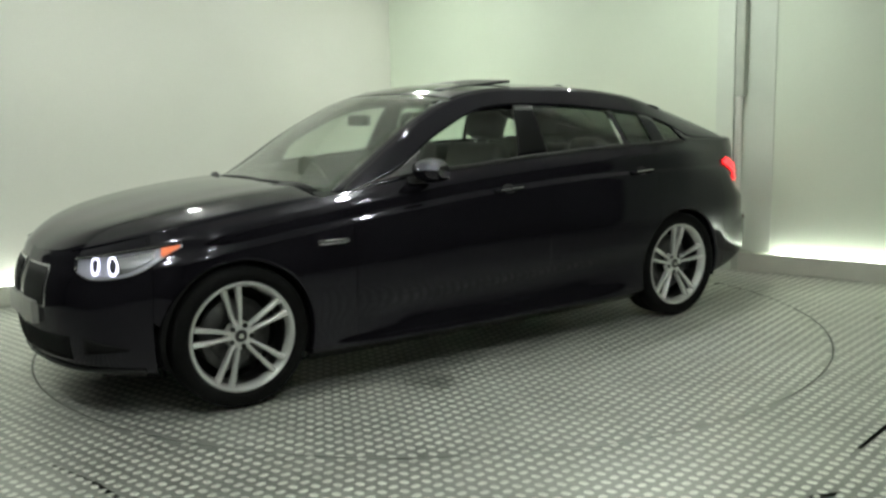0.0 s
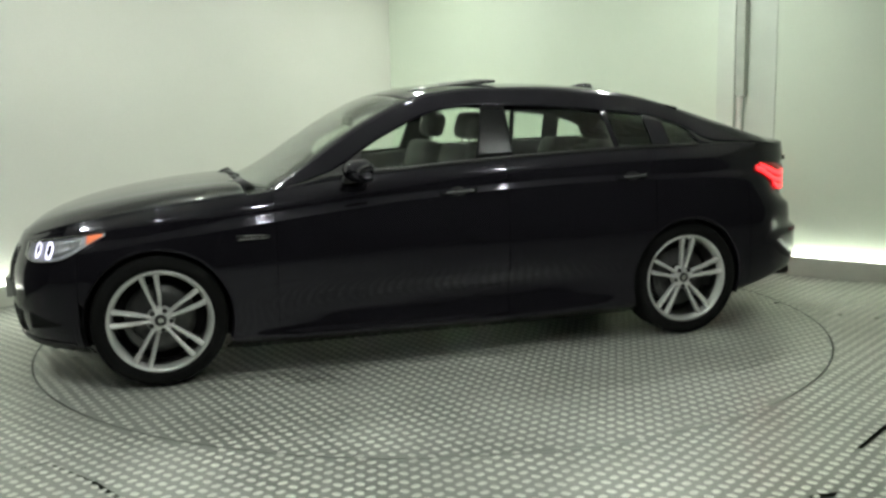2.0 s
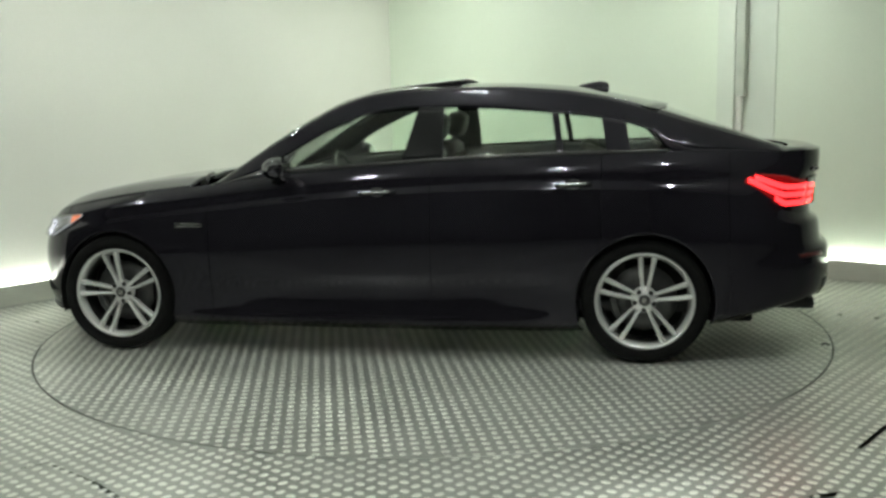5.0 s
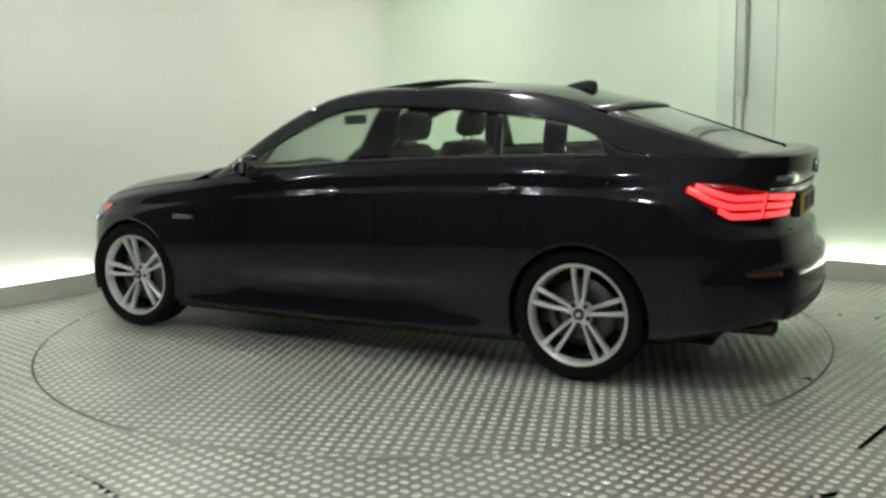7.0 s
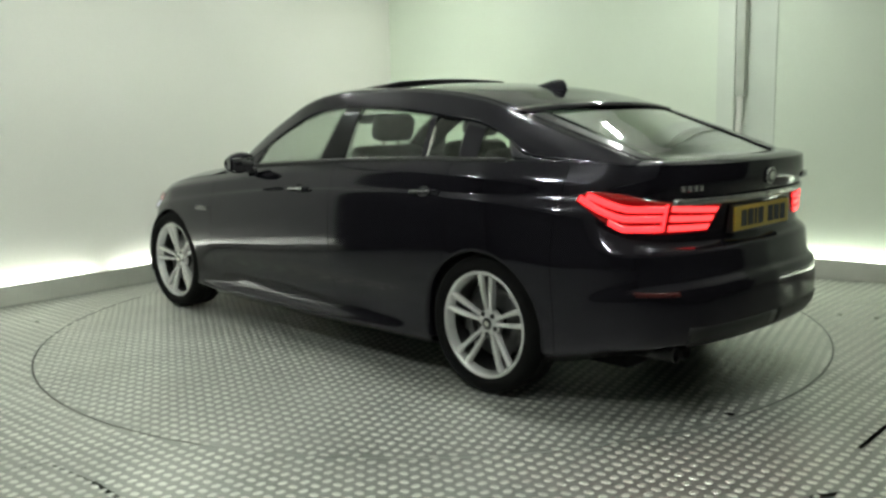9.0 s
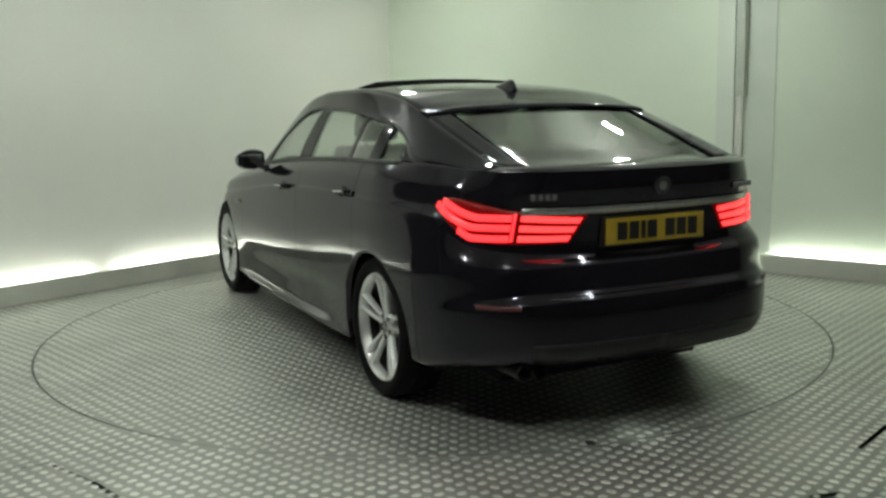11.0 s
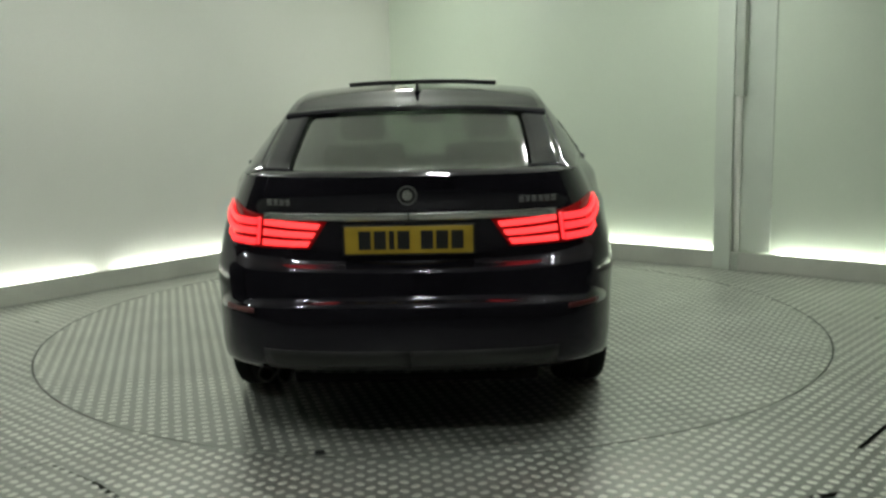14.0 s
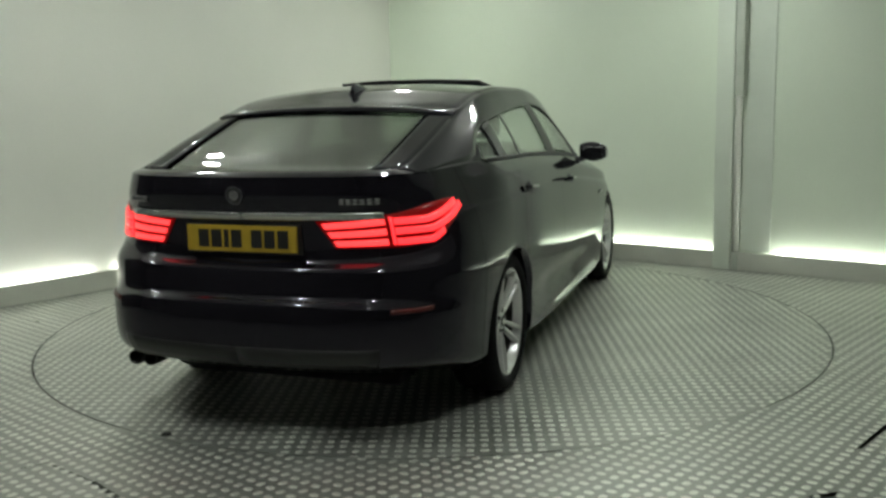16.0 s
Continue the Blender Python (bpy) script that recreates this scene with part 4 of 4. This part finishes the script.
def build_side_trim():
    for mirror in (False, True):
        g = skin_patch("side_vent", [(s, s, 0.744 + 0.006 * k / 8, 0.772 - 0.006 * k / 8) for k, s in enumerate(spread(s_of_x(1.135), s_of_x(0.965), 8))], 0.003, M_INK, mirror, None, "side vent with bright slats", 3)
        for z, xa, xb in ((0.746, 1.125, 0.975), (0.762, 1.100, 0.985)):
            skin_patch("vent_slat", [(s, s, z + 0.003 * k / 8, z + 0.007 - 0.001 * k / 8) for k, s in enumerate(spread(s_of_x(xa), s_of_x(xb), 8))], 0.009, M_SATIN, mirror, g, "bright slat", 2)
        for x0, x1, z in ((0.03, -0.18, 0.945), (-1.05, -1.25, 0.985)):
            rows = []
            for i in range(15):
                u = i / 14
                x = x0 + (x1 - x0) * u
                p = skin(s_of_x(x), z)
                h = 0.034 * min(1, 2.2 * math.sin(math.pi * min(max(u, 0.02), 0.98)) ** 0.6)
                r = 0.013 - 0.003 * abs(u - 0.4)
                rows.append([(x, p.y + h - 0.006 + r * 0.6 * math.cos(a), z + 0.012 * (u - 0.5) + r * math.sin(a)) for a in [2 * math.pi * k / 10 for k in range(11)]])
            door = DOORS["front_door" if x0 > -0.5 else "rear_door", mirror]
            part("door_handle", both(grid_mesh(rows), mirror), M_PAINT, door, "", True)
            # highlight along the handle, modelled as an added thin chrome strip
            rows = []
            for i in range(9):
                u = 0.14 + 0.72 * i / 8
                x = x0 + (x1 - x0) * u
                y = skin(s_of_x(x), z).y + 0.034 - 0.006 + 0.0085
                rows.append([(x, y - 0.002, z + 0.012 * (u - 0.5) + 0.007), (x, y, z + 0.012 * (u - 0.5) + 0.005), (x, y, z + 0.012 * (u - 0.5)), (x, y - 0.002, z + 0.012 * (u - 0.5) - 0.002)])
            part("handle_glint", both(grid_mesh(rows), mirror), M_CHROME, door, "thin chrome strip standing in for the handle's highlight", True)
            bm = ring_cup(x0 + (x1 - x0) * 0.5, z)
            part("handle_cup", both(bm, mirror), M_TRIM, door, "", True)
        # door mirror: shell, glass and foot
        rows = []
        for i in range(13):
            u = i / 12
            y = 0.885 + 0.185 * u
            k = (math.sin(math.pi * (0.13 + 0.80 * u))) ** 0.45
            row = []
            for j in range(17):
                a = 2 * math.pi * j / 16
                fx = 0.100 if math.cos(a) > 0 else 0.045
                row.append((0.485 + fx * k * math.cos(a) - 0.03 * u, y, 1.078 + 0.008 * (1 - u) + 0.066 * k * (abs(math.sin(a)) ** 0.8) * (1 if math.sin(a) >= 0 else -1)))
            rows.append(row)
        bm = grid_mesh(rows)
        for row in (0, 12):
            bm.verts.ensure_lookup_table()
            bm.faces.new([bm.verts[row * 17 + j] for j in range(16)])
        mir = part("door_mirror", both(bm, mirror), M_PAINT, car, "black door mirror", True)
        part("mirror_foot", both(box((0.47, 0.83, 1.012), (0.56, 0.91, 1.045), 0.012), mirror), M_TRIM, mir)
        part("mirror_glass", both(box((0.424, 0.91, 1.03), (0.432, 1.05, 1.115), 0.003), mirror), M_MIRROR, mir, "mirror glass")


def ring_cup(x, z):
    rows = []
    for i in range(19):
        a = 2 * math.pi * i / 18
        row = []
        for r in (0.005, 0.022, 0.034):
            px, pz = x + r * 1.3 * math.cos(a), z + r * 0.8 * math.sin(a)
            q = skin(s_of_x(px), pz)
            row.append((px, q.y + 0.0025 - (0.012 if r < 0.03 else 0) * 0, pz))
        rows.append(row)
    return clean(grid_mesh(rows))


build_side_trim()


# ---- cabin ----
def cushion(bm, lo, hi, bevel, m=None):
    add_box(bm, lo, hi, bevel, m)


def build_seat(x, y, rear=False):
    bm = bmesh.new()
    w = 0.26
    cushion(bm, (x - 0.02, y - w, 0.55), (x + 0.50, y + w, 0.70), 0.05)
    base = part("seat_cushion", bm, M_SEAT, car, "dark leather seat", True)
    lean = Matrix.Translation((x, y, 0.66)) @ pose(0, 0, 0, 0, -16 if not rear else -22, 0)
    top = 0.54 if not rear else 0.36
    bm = bmesh.new()
    cushion(bm, (-0.08, -w, 0.0), (0.06, w, top), 0.05, lean)
    part("seat_back", bm, M_SEAT, base, "", True)
    bm = bmesh.new()
    cushion(bm, (-0.10, -0.19, 0.06), (-0.078, 0.19, top - 0.06), 0.01, lean)
    part("seat_back_panel", bm, M_SEAT_PALE, base, "grey seat back panel")
    bm = bmesh.new()
    cushion(bm, (-0.075, -0.14, top + 0.035), (0.045, 0.14, top + 0.20), 0.045, lean)
    part("headrest", bm, M_SEAT, base, "", True)
    bm = bmesh.new()
    for dy in (-0.06, 0.06):
        add_cyl(bm, 0.007, 0.007, 0.14, 8, lean @ Matrix.Translation((-0.015, dy, top + 0.02)))
    part("headrest_post", bm, M_SATIN, base)


def build_cabin():
    part("cabin_floor", box((-1.9, -0.80, 0.27), (1.0, 0.80, 0.33)), M_DASH, car)
    for sgn in (1, -1):
        build_seat(-0.13, 0.39 * sgn)
        build_seat(-1.02, 0.37 * sgn, True)
        rows = []
        for i in range(40):
            x = 0.90 - 2.6 * i / 39
            b = belt(x)
            rows.append([(x, sgn * (b.y - 0.10), 0.33), (x, sgn * (b.y - 0.10), 0.75), (x, sgn * (b.y - 0.075), DLO_LOW(x) - 0.03), (x, sgn * (b.y - 0.02), DLO_LOW(x) - 0.006)])
        part("door_lining", grid_mesh(rows, flip=sgn > 0), M_DASH, car, "", True)
    bm = bmesh.new()
    add_box(bm, (-0.09, -0.66, 0.0), (0.04, 0.66, 0.46), 0.04, Matrix.Translation((-1.10, 0, 0.64)) @ pose(0, 0, 0, 0, -22, 0))
    bench = part("rear_bench_back", bm, M_SEAT, car, "dark leather rear bench", True)
    bm = bmesh.new()
    add_box(bm, (-0.07, -0.12, 0.44), (0.04, 0.12, 0.53), 0.035, Matrix.Translation((-1.10, 0, 0.64)) @ pose(0, 0, 0, 0, -22, 0))
    part("headrest", bm, M_SEAT, bench, "", True)
    # dashboard
    rows = []
    for i in range(17):
        y = -0.78 + 1.56 * i / 16
        hump = 0.03 * math.exp(-((y + 0.38) / 0.18) ** 2)
        rows.append([(1.0, y, 0.95), (0.86, y, 0.985 + hump * 0.5), (0.66, y, 1.0 + hump), (0.60, y, 0.97 + hump), (0.62, y, 0.80), (0.70, y, 0.5)])
    part("dashboard", grid_mesh(rows), M_DASH, car, "", True)
    # steering wheel on the right-hand side
    bm = bmesh.new()
    rows = []
    for i in range(33):
        a = 2 * math.pi * i / 32
        rows.append([((0.185 + 0.015 * math.cos(b)) * math.cos(a), (0.185 + 0.015 * math.cos(b)) * math.sin(a), 0.015 * math.sin(b)) for b in [2 * math.pi * k / 10 for k in range(11)]])
    bm.free()
    m = Matrix.Translation((0.44, -0.39, 0.93)) @ pose(0, 0, 0, 0, -65, 0)
    bm = grid_mesh(rows)
    bmesh.ops.transform(bm, matrix=m, verts=bm.verts[:])
    sw = part("steering_wheel", bm, M_DASH, car, "dark steering wheel", True)
    bm = bmesh.new()
    add_box(bm, (-0.06, -0.18, -0.02), (0.05, 0.18, 0.015), 0.012, m)
    part("wheel_boss", bm, M_DASH, sw)
    # rear-view mirror, parcel shelf, rear seat base
    part("rear_view_mirror", box((0.33, -0.12, 1.30), (0.36, 0.12, 1.365), 0.012), M_DASH, car)
    rows = [[(x, y, z) for y in np.linspace(-0.62, 0.62, 9)] for x, z in ((-1.35, 1.06), (-1.8, 1.07), (-2.25, 1.06))]
    thick(part("parcel_shelf", grid_mesh(rows), M_DASH, car), 0.02)


build_cabin()


def motions():
    rows, spin = [], []
    for i in range(33):
        t = i * 0.5
        a = TURN_START + TURN_RATE * t
        spin.append((t, pose(0, 0, 0, 0, 0, a)))
        rows.append((t, pose(0, 0, 0, 0, 0, a) @ Matrix.Translation((CAR_OFFSET[0], CAR_OFFSET[1], 0))))
    walk(turntable, spin)
    walk(car, rows)


motions()
